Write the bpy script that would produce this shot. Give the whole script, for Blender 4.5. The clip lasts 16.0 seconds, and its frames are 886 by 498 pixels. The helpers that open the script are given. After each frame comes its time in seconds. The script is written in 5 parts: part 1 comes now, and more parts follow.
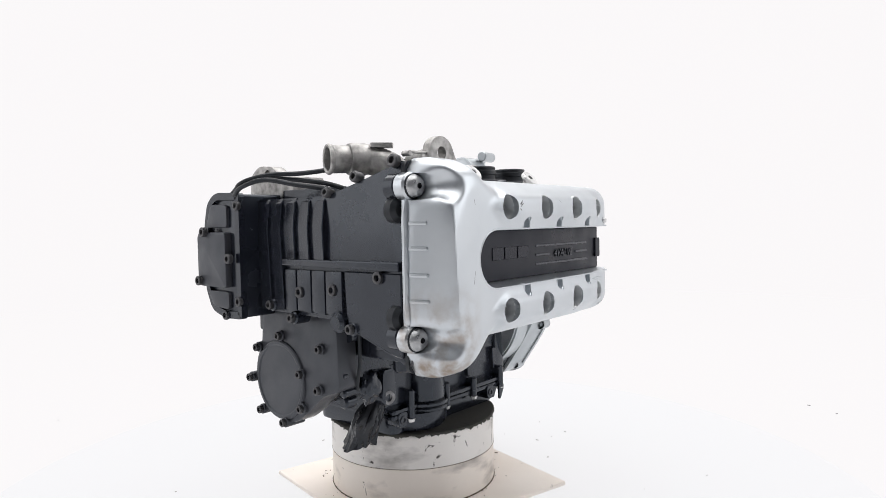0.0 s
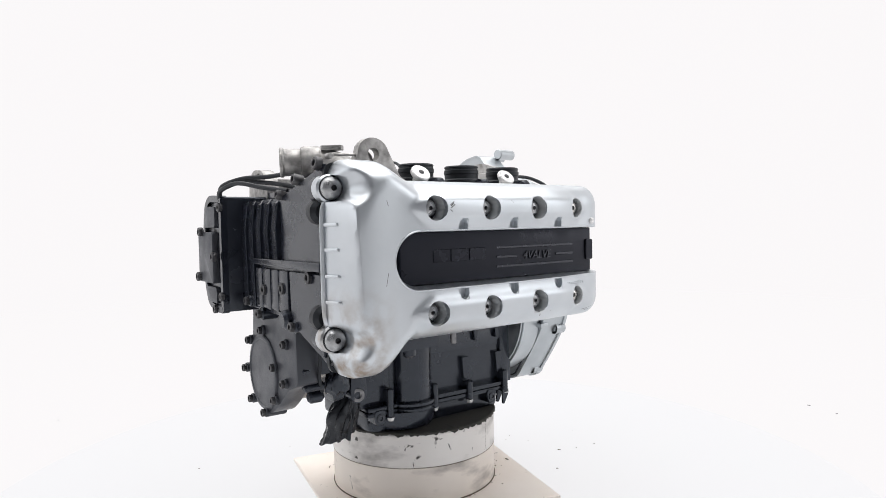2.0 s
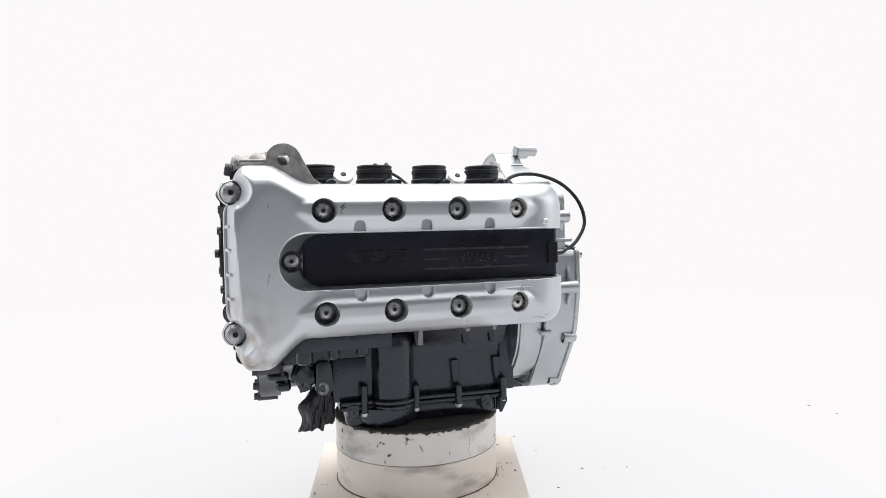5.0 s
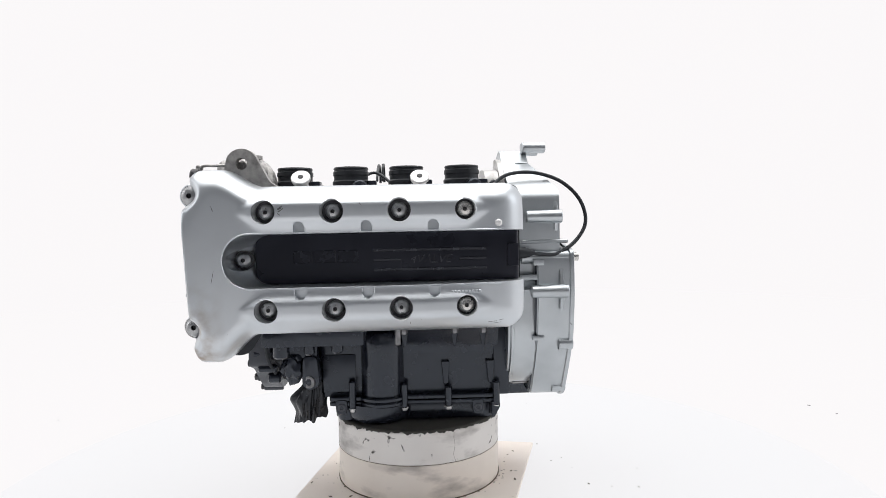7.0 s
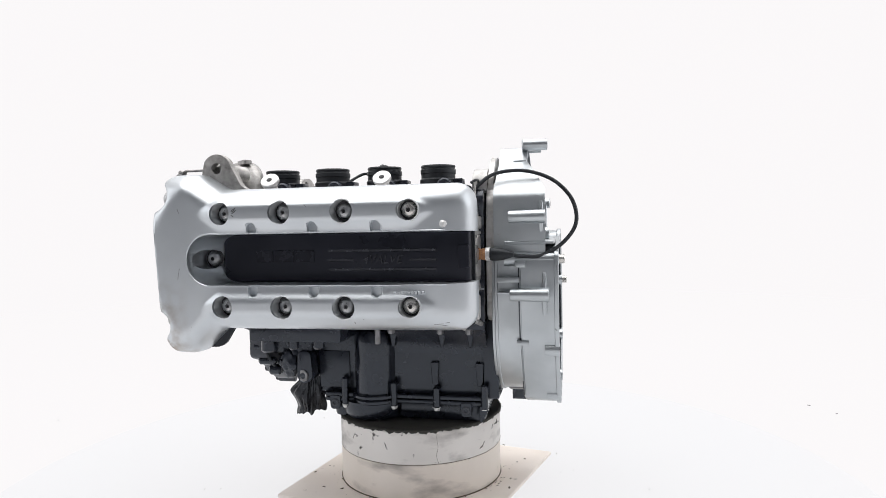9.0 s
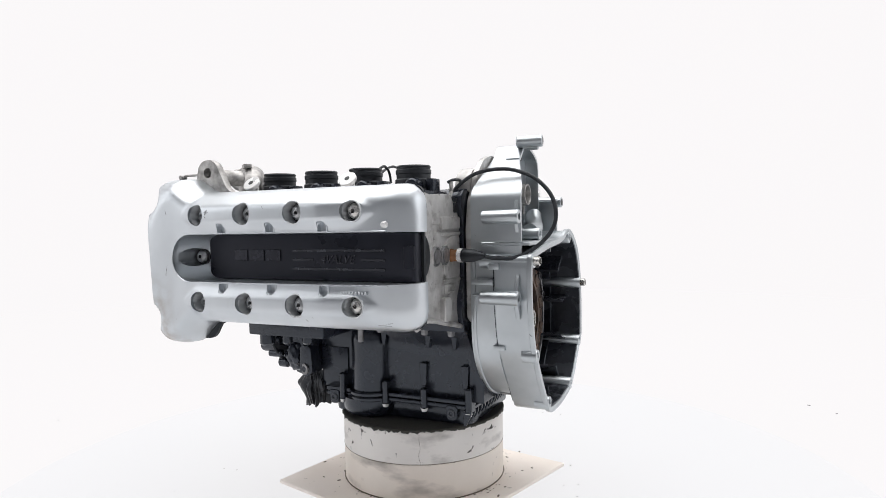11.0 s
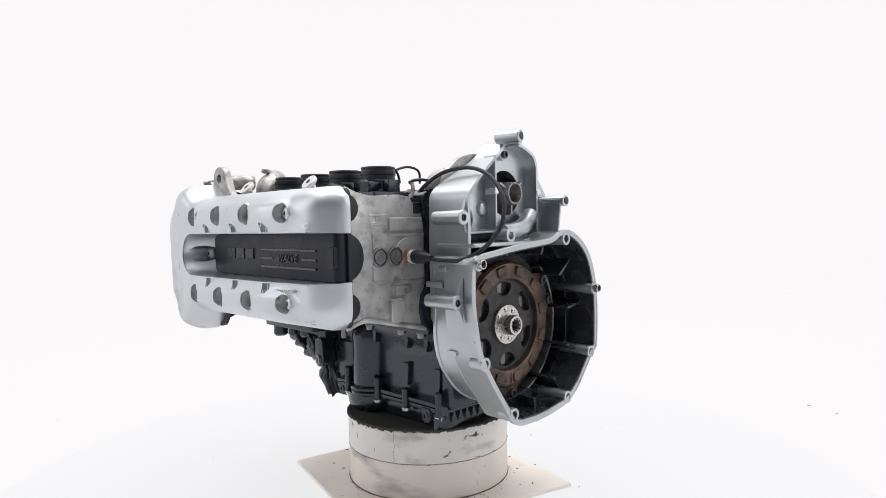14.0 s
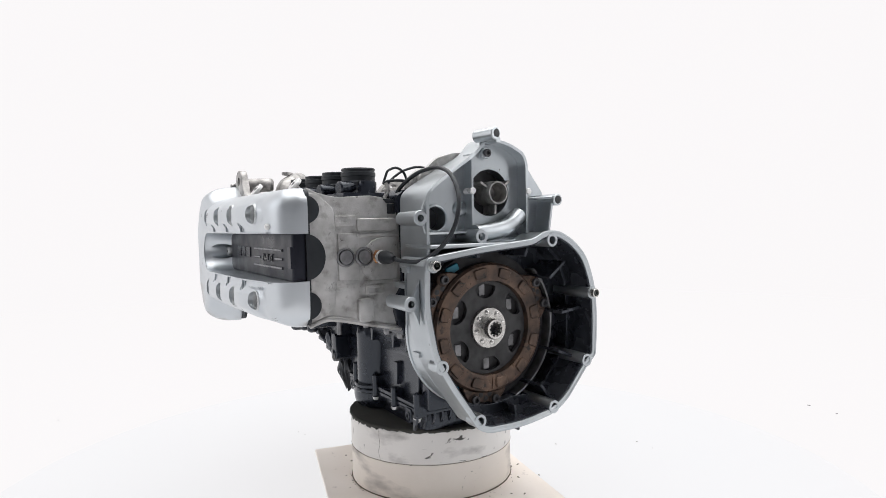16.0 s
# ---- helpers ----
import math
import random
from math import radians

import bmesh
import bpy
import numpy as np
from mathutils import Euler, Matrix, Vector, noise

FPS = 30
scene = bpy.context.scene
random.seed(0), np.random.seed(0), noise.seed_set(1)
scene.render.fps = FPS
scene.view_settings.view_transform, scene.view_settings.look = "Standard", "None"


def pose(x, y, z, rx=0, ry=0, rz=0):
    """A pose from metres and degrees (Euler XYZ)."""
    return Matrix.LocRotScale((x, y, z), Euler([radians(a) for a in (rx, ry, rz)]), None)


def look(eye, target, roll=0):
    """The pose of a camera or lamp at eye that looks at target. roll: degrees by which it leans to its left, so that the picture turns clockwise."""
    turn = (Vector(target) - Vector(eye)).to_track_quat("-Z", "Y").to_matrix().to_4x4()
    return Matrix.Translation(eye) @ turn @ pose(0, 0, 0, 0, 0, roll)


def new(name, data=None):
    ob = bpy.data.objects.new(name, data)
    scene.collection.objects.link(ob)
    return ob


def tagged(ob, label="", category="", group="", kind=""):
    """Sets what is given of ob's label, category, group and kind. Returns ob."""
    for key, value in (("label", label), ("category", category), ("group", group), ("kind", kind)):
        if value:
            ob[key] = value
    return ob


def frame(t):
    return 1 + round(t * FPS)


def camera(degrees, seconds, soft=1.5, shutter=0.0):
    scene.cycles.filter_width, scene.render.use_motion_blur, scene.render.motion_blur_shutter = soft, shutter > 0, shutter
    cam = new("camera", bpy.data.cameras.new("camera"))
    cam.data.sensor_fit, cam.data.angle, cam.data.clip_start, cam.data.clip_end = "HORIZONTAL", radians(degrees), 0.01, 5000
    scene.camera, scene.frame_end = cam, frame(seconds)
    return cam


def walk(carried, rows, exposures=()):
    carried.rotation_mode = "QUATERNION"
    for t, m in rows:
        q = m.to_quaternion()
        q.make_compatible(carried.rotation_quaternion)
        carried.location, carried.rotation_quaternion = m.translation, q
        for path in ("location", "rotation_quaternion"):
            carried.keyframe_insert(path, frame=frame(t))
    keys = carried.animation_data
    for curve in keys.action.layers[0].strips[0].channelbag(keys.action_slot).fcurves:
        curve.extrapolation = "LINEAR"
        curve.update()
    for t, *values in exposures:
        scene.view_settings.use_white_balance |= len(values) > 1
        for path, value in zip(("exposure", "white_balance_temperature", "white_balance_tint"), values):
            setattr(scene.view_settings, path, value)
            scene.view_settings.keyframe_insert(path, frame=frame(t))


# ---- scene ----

from mathutils.bvhtree import BVHTree

# ---------------------------------------------------------------- camera
cam = camera(70.04, 16.0, soft=0.6)
EYE = Vector((0.0, -1.0603, 0.44))
AHEAD = Vector((0.033686, 0.998595, -0.040914))
walk(cam, [(0.0, look(EYE, EYE + AHEAD, -1.142)), (16.0, look(EYE, EYE + AHEAD, -1.142))])
TURN = [(0.5 * i, pose(0, 0, 0, 0, 0, 47.50 - 6.777 * 0.5 * i)) for i in range(33)]

# ---------------------------------------------------------------- world and light
world = bpy.data.worlds.new("world")
scene.world = world
world.use_nodes = True
world.node_tree.nodes["Background"].inputs[0].default_value = (0.9, 0.93, 1.0, 1)
world.node_tree.nodes["Background"].inputs[1].default_value = 0.1
scene.view_settings.exposure = 0.0


def area(name, eye, target, sx, sy, watts, colour=(1, 1, 1)):
    lamp = bpy.data.lights.new(name, "AREA")
    lamp.shape, lamp.size, lamp.size_y, lamp.energy, lamp.color = "RECTANGLE", sx, sy, watts, colour
    ob = new(name, lamp)
    ob.matrix_basis = look(eye, target)
    return ob


area("softbox_top", (0, 0.3, 2.45), (0, 0.3, 0), 3.0, 3.0, 72, (1.0, 0.985, 0.97))
area("softbox_left", (-2.2, -0.5, 1.3), (0, 0, 0.35), 1.2, 1.6, 5, (0.97, 0.985, 1.0))
area("softbox_right", (2.2, -0.5, 1.3), (0, 0, 0.35), 1.2, 1.6, 7, (0.97, 0.985, 1.0))


# ---------------------------------------------------------------- materials
def material(name, colour, colour2, rough, metal=0.0, scale=30.0, bump=0.1, fine=400.0, glow=0.0, mix=(0.35, 0.7), rvar=0.12, stain=None, glow_colour=(1, 1, 1), spec=0.5, stain_scale=55.0, squash=1.0, marks=None, tint=None):
    m = bpy.data.materials.new(name)
    m.use_nodes = True
    nt = m.node_tree
    b = nt.nodes["Principled BSDF"]
    tc = nt.nodes.new("ShaderNodeTexCoord")
    n1 = nt.nodes.new("ShaderNodeTexNoise")
    n1.inputs["Scale"].default_value, n1.inputs["Detail"].default_value = scale, 6
    n2 = nt.nodes.new("ShaderNodeTexNoise")
    n2.inputs["Scale"].default_value, n2.inputs["Detail"].default_value = fine, 3
    ramp = nt.nodes.new("ShaderNodeMapRange")
    ramp.inputs[1].default_value, ramp.inputs[2].default_value = mix
    mx = nt.nodes.new("ShaderNodeMix")
    mx.data_type = "RGBA"
    mx.inputs[6].default_value, mx.inputs[7].default_value = (*colour, 1), (*colour2, 1)
    rr = nt.nodes.new("ShaderNodeMapRange")
    rr.inputs[3].default_value, rr.inputs[4].default_value = max(rough - rvar, 0.05), min(rough + rvar, 1)
    rr.inputs[1].default_value, rr.inputs[2].default_value = 0.3, 0.7
    bp = nt.nodes.new("ShaderNodeBump")
    bp.inputs["Strength"].default_value, bp.inputs["Distance"].default_value = bump, 0.0006
    L = nt.links.new
    L(tc.outputs["Object"], n1.inputs["Vector"])
    L(tc.outputs["Object"], n2.inputs["Vector"])
    L(n1.outputs[0], ramp.inputs[0])
    L(ramp.outputs[0], mx.inputs[0])
    L(n1.outputs[0], rr.inputs[0])
    L(rr.outputs[0], b.inputs["Roughness"])
    L(n2.outputs[0], bp.inputs["Height"])
    L(bp.outputs[0], b.inputs["Normal"])
    last = mx.outputs[2]
    if stain:
        # stain: colour, low and high noise limits, then limits along x and z of the dirty corner
        col, lo, hi, xs, zs = stain
        n3 = nt.nodes.new("ShaderNodeTexNoise")
        n3.inputs["Scale"].default_value, n3.inputs["Detail"].default_value = stain_scale, 8
        mp = nt.nodes.new("ShaderNodeMapping")
        mp.inputs["Scale"].default_value = (1, 1, squash)
        L(tc.outputs["Object"], mp.inputs["Vector"])
        L(mp.outputs[0], n3.inputs["Vector"])
        r3 = nt.nodes.new("ShaderNodeMapRange")
        r3.inputs[1].default_value, r3.inputs[2].default_value = lo, hi
        L(n3.outputs[0], r3.inputs[0])
        sep = nt.nodes.new("ShaderNodeSeparateXYZ")
        L(tc.outputs["Object"], sep.inputs[0])
        fac = r3.outputs[0]
        for axis, lim in ((0, xs), (2, zs)):
            if lim:
                mr = nt.nodes.new("ShaderNodeMapRange")
                mr.inputs[1].default_value, mr.inputs[2].default_value = lim
                L(sep.outputs[axis], mr.inputs[0])
                mu = nt.nodes.new("ShaderNodeMath")
                mu.operation = "MULTIPLY"
                L(fac, mu.inputs[0])
                L(mr.outputs[0], mu.inputs[1])
                fac = mu.outputs[0]
        m2 = nt.nodes.new("ShaderNodeMix")
        m2.data_type = "RGBA"
        m2.inputs[7].default_value = (*col, 1)
        L(fac, m2.inputs[0])
        L(last, m2.inputs[6])
        last = m2.outputs[2]
    if marks:
        # small scattered scuffs: noise scale, low and high limits, colour
        size, lo, hi, col = marks
        n4 = nt.nodes.new("ShaderNodeTexNoise")
        n4.inputs["Scale"].default_value, n4.inputs["Detail"].default_value, n4.inputs["Distortion"].default_value = size, 3, 1.2
        L(tc.outputs["Object"], n4.inputs["Vector"])
        r4 = nt.nodes.new("ShaderNodeMapRange")
        r4.inputs[1].default_value, r4.inputs[2].default_value = lo, hi
        L(n4.outputs[0], r4.inputs[0])
        m4 = nt.nodes.new("ShaderNodeMix")
        m4.data_type = "RGBA"
        m4.inputs[7].default_value = (*col, 1)
        L(r4.outputs[0], m4.inputs[0])
        L(last, m4.inputs[6])
        last = m4.outputs[2]
    L(last, b.inputs["Base Color"])
    b.inputs["Metallic"].default_value = metal
    b.inputs["Specular IOR Level"].default_value = spec
    if tint:
        b.inputs["Specular Tint"].default_value = (*tint, 1)
    if glow:
        b.inputs["Emission Color"].default_value = (*glow_colour, 1)
        b.inputs["Emission Strength"].default_value = glow
    return m


# Floor glow puts the overexposed white into the surface; no lamp lies under it.
M_WHITE = material("white_glowing_floor", (0.02, 0.020, 0.0205), (0.02, 0.020, 0.0205), 0.7, scale=6, bump=0.0, rvar=0.0, glow=0.955, glow_colour=(0.985, 0.964, 0.971), spec=0.0)
# Disc glow is added so it burns out to white like the floor.
M_TABLE = material("pale_blue_glowing_disc", (0.120, 0.126, 0.132), (0.120, 0.126, 0.132), 0.7, scale=6, bump=0.0, rvar=0.0, glow=0.786, glow_colour=(0.98, 0.966, 0.977), spec=0.0)
M_BROWN = material("brown_lines_and_grit", (0.10, 0.075, 0.055), (0.16, 0.13, 0.10), 0.8, scale=80, bump=0.2)
M_CEIL = material("white_ceiling_paint", (0.8, 0.8, 0.8), (0.76, 0.76, 0.76), 0.8, scale=6, bump=0.02)
# Glow stands in for the burnt-out white background and lights the engine too.
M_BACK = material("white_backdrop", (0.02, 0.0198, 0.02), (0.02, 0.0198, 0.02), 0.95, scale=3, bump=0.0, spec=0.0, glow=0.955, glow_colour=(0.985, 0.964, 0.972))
# For an unseen wall behind the camera, toned to darken reflections in the engine.
M_WALL = material("grey_unseen_wall", (0.17, 0.175, 0.188), (0.145, 0.15, 0.162), 0.8, scale=3, bump=0.02)
M_SILVER = material("silver_paint", (0.590, 0.622, 0.652), (0.535, 0.568, 0.598), 0.365, 0.94, 14, 0.0, 900, rvar=0.04, marks=(42.0, 0.755, 0.775, (0.16, 0.16, 0.16)), stain=((0.30, 0.25, 0.21), 0.40, 0.66, (-0.235, -0.268), (0.38, 0.30)))
# Lightened copy of the silver paint; stands in for light on pocket walls.
M_LIT_SILVER = material("lightened_silver_paint", (0.62, 0.64, 0.655), (0.56, 0.58, 0.595), 0.5, 0.35, 20, 0.02, 700, rvar=0.05)
M_BELL = material("silver_casting", (0.500, 0.532, 0.555), (0.43, 0.460, 0.482), 0.36, 0.95, 18, 0.05, 700, rvar=0.07, marks=(50.0, 0.72, 0.75, (0.14, 0.14, 0.14)))
M_ALU = material("bare_cast_aluminium", (0.56, 0.555, 0.55), (0.38, 0.374, 0.368), 0.42, 0.5, 45, 0.4, 500, stain=((0.12, 0.105, 0.092), 0.54, 0.84, None, None), marks=(70.0, 0.67, 0.73, (0.07, 0.065, 0.06)))
M_ALU2 = material("light_cast_aluminium", (0.46, 0.45, 0.44), (0.22, 0.216, 0.212), 0.46, 0.7, 85, 0.6, 500)
M_BLACK = material("black_engine_paint", (0.0115, 0.0132, 0.0195), (0.0150, 0.0172, 0.0250), 0.22, 0.0, 26, 0.06, 420, rvar=0.09, spec=0.60, tint=(0.83, 0.905, 1.0))
M_GREY = material("dark_grey_paint", (0.056, 0.058, 0.067), (0.044, 0.046, 0.054), 0.40, 0.1, 25, 0.3, 800, tint=(0.85, 0.92, 1.0))
M_PANEL = material("black_plastic", (0.0075, 0.008, 0.0115), (0.010, 0.0105, 0.015), 0.36, 0.0, 30, 0.06, 1200, spec=0.32, tint=(0.78, 0.82, 1.0))
M_RUBBER = material("black_rubber", (0.013, 0.014, 0.016), (0.020, 0.021, 0.024), 0.45, 0.0, 60, 0.2, 600, spec=0.38, tint=(0.85, 0.92, 1.0))
M_RELIEF = material("black_relief", (0.013, 0.0135, 0.017), (0.011, 0.0115, 0.015), 0.24, 0.0, 120, 0.0, 900, spec=0.38, tint=(0.78, 0.82, 1.0))
# Strips and lettering coloured lighter than the panel in place of reflected sheen.
M_RAISED = material("lightened_black_relief", (0.032, 0.0325, 0.037), (0.026, 0.0265, 0.030), 0.22, 0.0, 120, 0.0, 900, spec=0.75, tint=(0.82, 0.86, 1.0))
M_STEEL = material("bright_steel", (0.62, 0.61, 0.59), (0.5, 0.49, 0.47), 0.26, 0.9, 70, 0.1, 800)
M_HEADS = material("grey_bolt_heads", (0.44, 0.45, 0.46), (0.27, 0.275, 0.285), 0.36, 0.85, 120, 0.2, 900)
M_ZINC = material("dull_zinc_steel", (0.26, 0.26, 0.27), (0.17, 0.17, 0.175), 0.42, 0.8, 90, 0.2, 800)
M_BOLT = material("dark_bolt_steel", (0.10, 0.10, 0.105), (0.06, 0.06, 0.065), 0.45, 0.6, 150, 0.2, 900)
M_RUST = material("rusty_steel", (0.150, 0.096, 0.068), (0.040, 0.031, 0.028), 0.36, 0.5, 42, 0.6, 500, marks=(110.0, 0.58, 0.70, (0.03, 0.026, 0.024)))
M_DISC = material("clutch_lining", (0.045, 0.045, 0.047), (0.03, 0.03, 0.032), 0.6, 0.1, 80, 0.3, 700)
M_DARK = material("glossy_black_casting", (0.018, 0.020, 0.026), (0.040, 0.043, 0.052), 0.25, 0.1, 34, 0.45, 300, spec=0.7, tint=(0.83, 0.905, 1.0))
M_BRASS = material("worn_brass", (0.42, 0.22, 0.11), (0.3, 0.15, 0.08), 0.35, 0.85, 90, 0.2, 700)
# Near-black colour that puts the shade inside bores and recesses onto surfaces.
M_HOLE = material("recess_shade", (0.022, 0.023, 0.026), (0.028, 0.029, 0.032), 0.5, 0.0, 60, 0.1, 600)
M_DRUM = material("dirty_white_drum", (0.83, 0.81, 0.785), (0.74, 0.715, 0.69), 0.7, 0.0, 9, 0.3, 300, stain=((0.30, 0.285, 0.275), 0.53, 0.74, None, None), stain_scale=13, squash=2.2, marks=(48.0, 0.635, 0.70, (0.07, 0.065, 0.06)))
M_DRUM2 = material("cream_drum_base", (0.86, 0.80, 0.735), (0.78, 0.72, 0.655), 0.7, 0.0, 9, 0.3, 300, stain=((0.30, 0.27, 0.25), 0.54, 0.76, None, None), stain_scale=11, squash=2.5, marks=(40.0, 0.70, 0.76, (0.08, 0.07, 0.065)))
M_MAT = material("black_felt", (0.034, 0.034, 0.030), (0.060, 0.058, 0.051), 0.85, 0.0, 40, 0.8, 300)
M_BOARD = material("cream_board", (0.90, 0.835, 0.775), (0.86, 0.79, 0.725), 0.65, 0.0, 12, 0.2, 200, stain=((0.25, 0.22, 0.2), 0.66, 0.8, None, None))
M_BAG = material("black_plastic_film", (0.012, 0.012, 0.014), (0.02, 0.02, 0.023), 0.2, 0.0, 50, 0.3, 200, spec=0.4, tint=(0.85, 0.92, 1.0))
M_BLUE = material("blue_sealant", (0.02, 0.16, 0.24), (0.03, 0.22, 0.30), 0.5, 0.0, 80, 0.4, 300)
M_LETTER = material("pale_tab", (0.78, 0.78, 0.78), (0.7, 0.7, 0.7), 0.35, 0.4, 60, 0.1, 600)


# ---------------------------------------------------------------- mesh helpers
AX = {"x": ((0, 0, 1), (1, 0, 0), (0, 1, 0)), "y": ((1, 0, 0), (0, 0, 1), (0, 1, 0)), "z": ((1, 0, 0), (0, 1, 0), (0, 0, 1))}


def place(ax, a, b, h):
    return Vector((h, a, b)) if ax == "x" else Vector((a, h, b)) if ax == "y" else Vector((a, b, h))


def merge(bm, tmp):
    me = bpy.data.meshes.new("tmp")
    tmp.to_mesh(me)
    tmp.free()
    bm.from_mesh(me)
    bpy.data.meshes.remove(me)
    return bm


def prism(bm, poly, ax, h0, h1, bevel=0.0, seg=2):
    """A solid over a flat outline, from h0 to h1 along an axis."""
    t = bmesh.new()
    lo = [t.verts.new(place(ax, a, b, h0)) for a, b in poly]
    hi = [t.verts.new(place(ax, a, b, h1)) for a, b in poly]
    n = len(poly)
    t.faces.new(lo)
    t.faces.new(hi)
    for i in range(n):
        t.faces.new((lo[i], lo[(i + 1) % n], hi[(i + 1) % n], hi[i]))
    bmesh.ops.recalc_face_normals(t, faces=t.faces)
    if bevel:
        edges = [e for e in t.edges if len(e.link_faces) == 2 and e.calc_face_angle() > 0.5]
        bmesh.ops.bevel(t, geom=edges, offset=bevel, segments=seg, affect="EDGES", profile=0.6, clamp_overlap=True)
    return merge(bm, t)


def box(bm, x0, x1, y0, y1, z0, z1, bevel=0.0, seg=2):
    return prism(bm, [(x0, y0), (x1, y0), (x1, y1), (x0, y1)], "z", z0, z1, bevel, seg)


def ring(bm, outer, inner, ax, h0, h1):
    """A wall between two outlines of the same number of corners."""
    t = bmesh.new()
    n = len(outer)
    loops = [[t.verts.new(place(ax, a, b, h)) for a, b in p] for p, h in ((outer, h0), (outer, h1), (inner, h1), (inner, h0))]
    for k in range(4):
        p, q = loops[k], loops[(k + 1) % 4]
        for i in range(n):
            t.faces.new((p[i], p[(i + 1) % n], q[(i + 1) % n], q[i]))
    bmesh.ops.recalc_face_normals(t, faces=t.faces)
    edges = [e for e in t.edges if e.calc_face_angle() > 1.2]
    bmesh.ops.bevel(t, geom=edges, offset=0.0008, segments=1, affect="EDGES", clamp_overlap=True)
    return merge(bm, t)


def lathe(bm, centre, axis, profile, seg=28, squash=1.0, marks=None):
    """A turned body: rows of (radius, height) along the axis."""
    t = bmesh.new()
    q = Vector(axis).normalized().to_track_quat("Z", "Y").to_matrix()
    rows = []
    for r, h in profile:
        if r <= 1e-6:
            rows.append([t.verts.new(Vector(centre) + q @ Vector((0, 0, h)))])
        else:
            rows.append([t.verts.new(Vector(centre) + q @ Vector((r * math.cos(2 * math.pi * i / seg), squash * r * math.sin(2 * math.pi * i / seg), h))) for i in range(seg)])
    for p, s in zip(rows, rows[1:]):
        for i in range(seg):
            j = (i + 1) % seg
            if len(p) == 1 and len(s) > 1:
                t.faces.new((p[0], s[j], s[i]))
            elif len(s) == 1 and len(p) > 1:
                t.faces.new((p[i], p[j], s[0]))
            elif len(p) > 1:
                t.faces.new((p[i], p[j], s[j], s[i]))
    bmesh.ops.recalc_face_normals(t, faces=t.faces)
    return merge(bm, t)


def rod(bm, a, b, r, bevel=0.001, seg=24, r2=None):
    """A round bar from a to b with eased ends."""
    a, b = Vector(a), Vector(b)
    h = (b - a).length
    r2 = r if r2 is None else r2
    e = min(bevel, r * 0.5, r2 * 0.5)
    return lathe(bm, a, b - a, [(0, 0), (r - e, 0), (r, e), (r2, h - e), (r2 - e, h), (0, h)], seg)


def tube(bm, pts, r, seg=10, steps=8):
    """A round cable along a smooth line through the points."""
    pts = [Vector(p) for p in pts]
    ext = [2 * pts[0] - pts[1]] + pts + [2 * pts[-1] - pts[-2]]
    line = []
    for i in range(1, len(ext) - 2):
        p0, p1, p2, p3 = ext[i - 1:i + 3]
        for k in range(steps):
            s = k / steps
            line.append(0.5 * (2 * p1 + (p2 - p0) * s + (2 * p0 - 5 * p1 + 4 * p2 - p3) * s * s + (3 * p1 - p0 - 3 * p2 + p3) * s ** 3))
    line.append(pts[-1])
    t = bmesh.new()
    rows, up = [], Vector((0.13, 0.27, 0.95))
    for i, p in enumerate(line):
        d = (line[min(i + 1, len(line) - 1)] - line[max(i - 1, 0)]).normalized()
        side = d.cross(up).normalized()
        up = side.cross(d).normalized()
        rows.append([t.verts.new(p + r * (math.cos(2 * math.pi * k / seg) * side + math.sin(2 * math.pi * k / seg) * up)) for k in range(seg)])
    for p, q in zip(rows, rows[1:]):
        for k in range(seg):
            t.faces.new((p[k], p[(k + 1) % seg], q[(k + 1) % seg], q[k]))
    t.faces.new(rows[0])
    t.faces.new(rows[-1])
    bmesh.ops.recalc_face_normals(t, faces=t.faces)
    return merge(bm, t)


def round_poly(pts, r, n=5):
    """An outline with rounded corners; r is one radius or one per corner."""
    out = []
    m = len(pts)
    for i in range(m):
        p, a, b = Vector(pts[i]), Vector(pts[i - 1]), Vector(pts[(i + 1) % m])
        ra = r[i] if isinstance(r, (list, tuple)) else r
        da, db = (a - p), (b - p)
        k = min(ra, da.length * 0.49, db.length * 0.49)
        s, e = p + da.normalized() * k, p + db.normalized() * k
        for j in range(n + 1):
            u = j / n
            out.append(tuple((1 - u) ** 2 * s + 2 * u * (1 - u) * p + u * u * e))
    return out


def inset(poly, d):
    """The outline moved inwards by d (outwards if negative)."""
    n = len(poly)
    turn = sum(poly[i - 1][0] * poly[i][1] - poly[i][0] * poly[i - 1][1] for i in range(n))
    sg = 1 if turn > 0 else -1
    out = []
    for i in range(n):
        a, p, b = Vector(poly[i - 1]), Vector(poly[i]), Vector(poly[(i + 1) % n])
        u, v = (p - a), (b - p)
        u = u.normalized() if u.length > 1e-9 else v.normalized()
        v = v.normalized() if v.length > 1e-9 else u
        nn = (Vector((-u.y, u.x)) + Vector((-v.y, v.x))) * sg
        nn = nn.normalized() if nn.length > 1e-6 else Vector((0, 0))
        out.append(tuple(p + nn * d))
    return out


def circle(a, b, r, n=28):
    return [(a + r * math.cos(2 * math.pi * i / n), b + r * math.sin(2 * math.pi * i / n)) for i in range(n)]


def finish(me, mat, sharp=32):
    me.materials.append(mat)
    me.polygons.foreach_set("use_smooth", [True] * len(me.polygons))
    me.set_sharp_from_angle(angle=radians(sharp))


def part(name, bm, mat, parent=None, label="", sharp=32):
    """Links a bmesh as one mesh object under a thing or a part."""
    me = bpy.data.meshes.new(name)
    bm.to_mesh(me)
    bm.free()
    finish(me, mat, sharp)
    ob = new(name, me)
    ob.parent = parent
    if label:
        tagged(ob, label)
    return ob


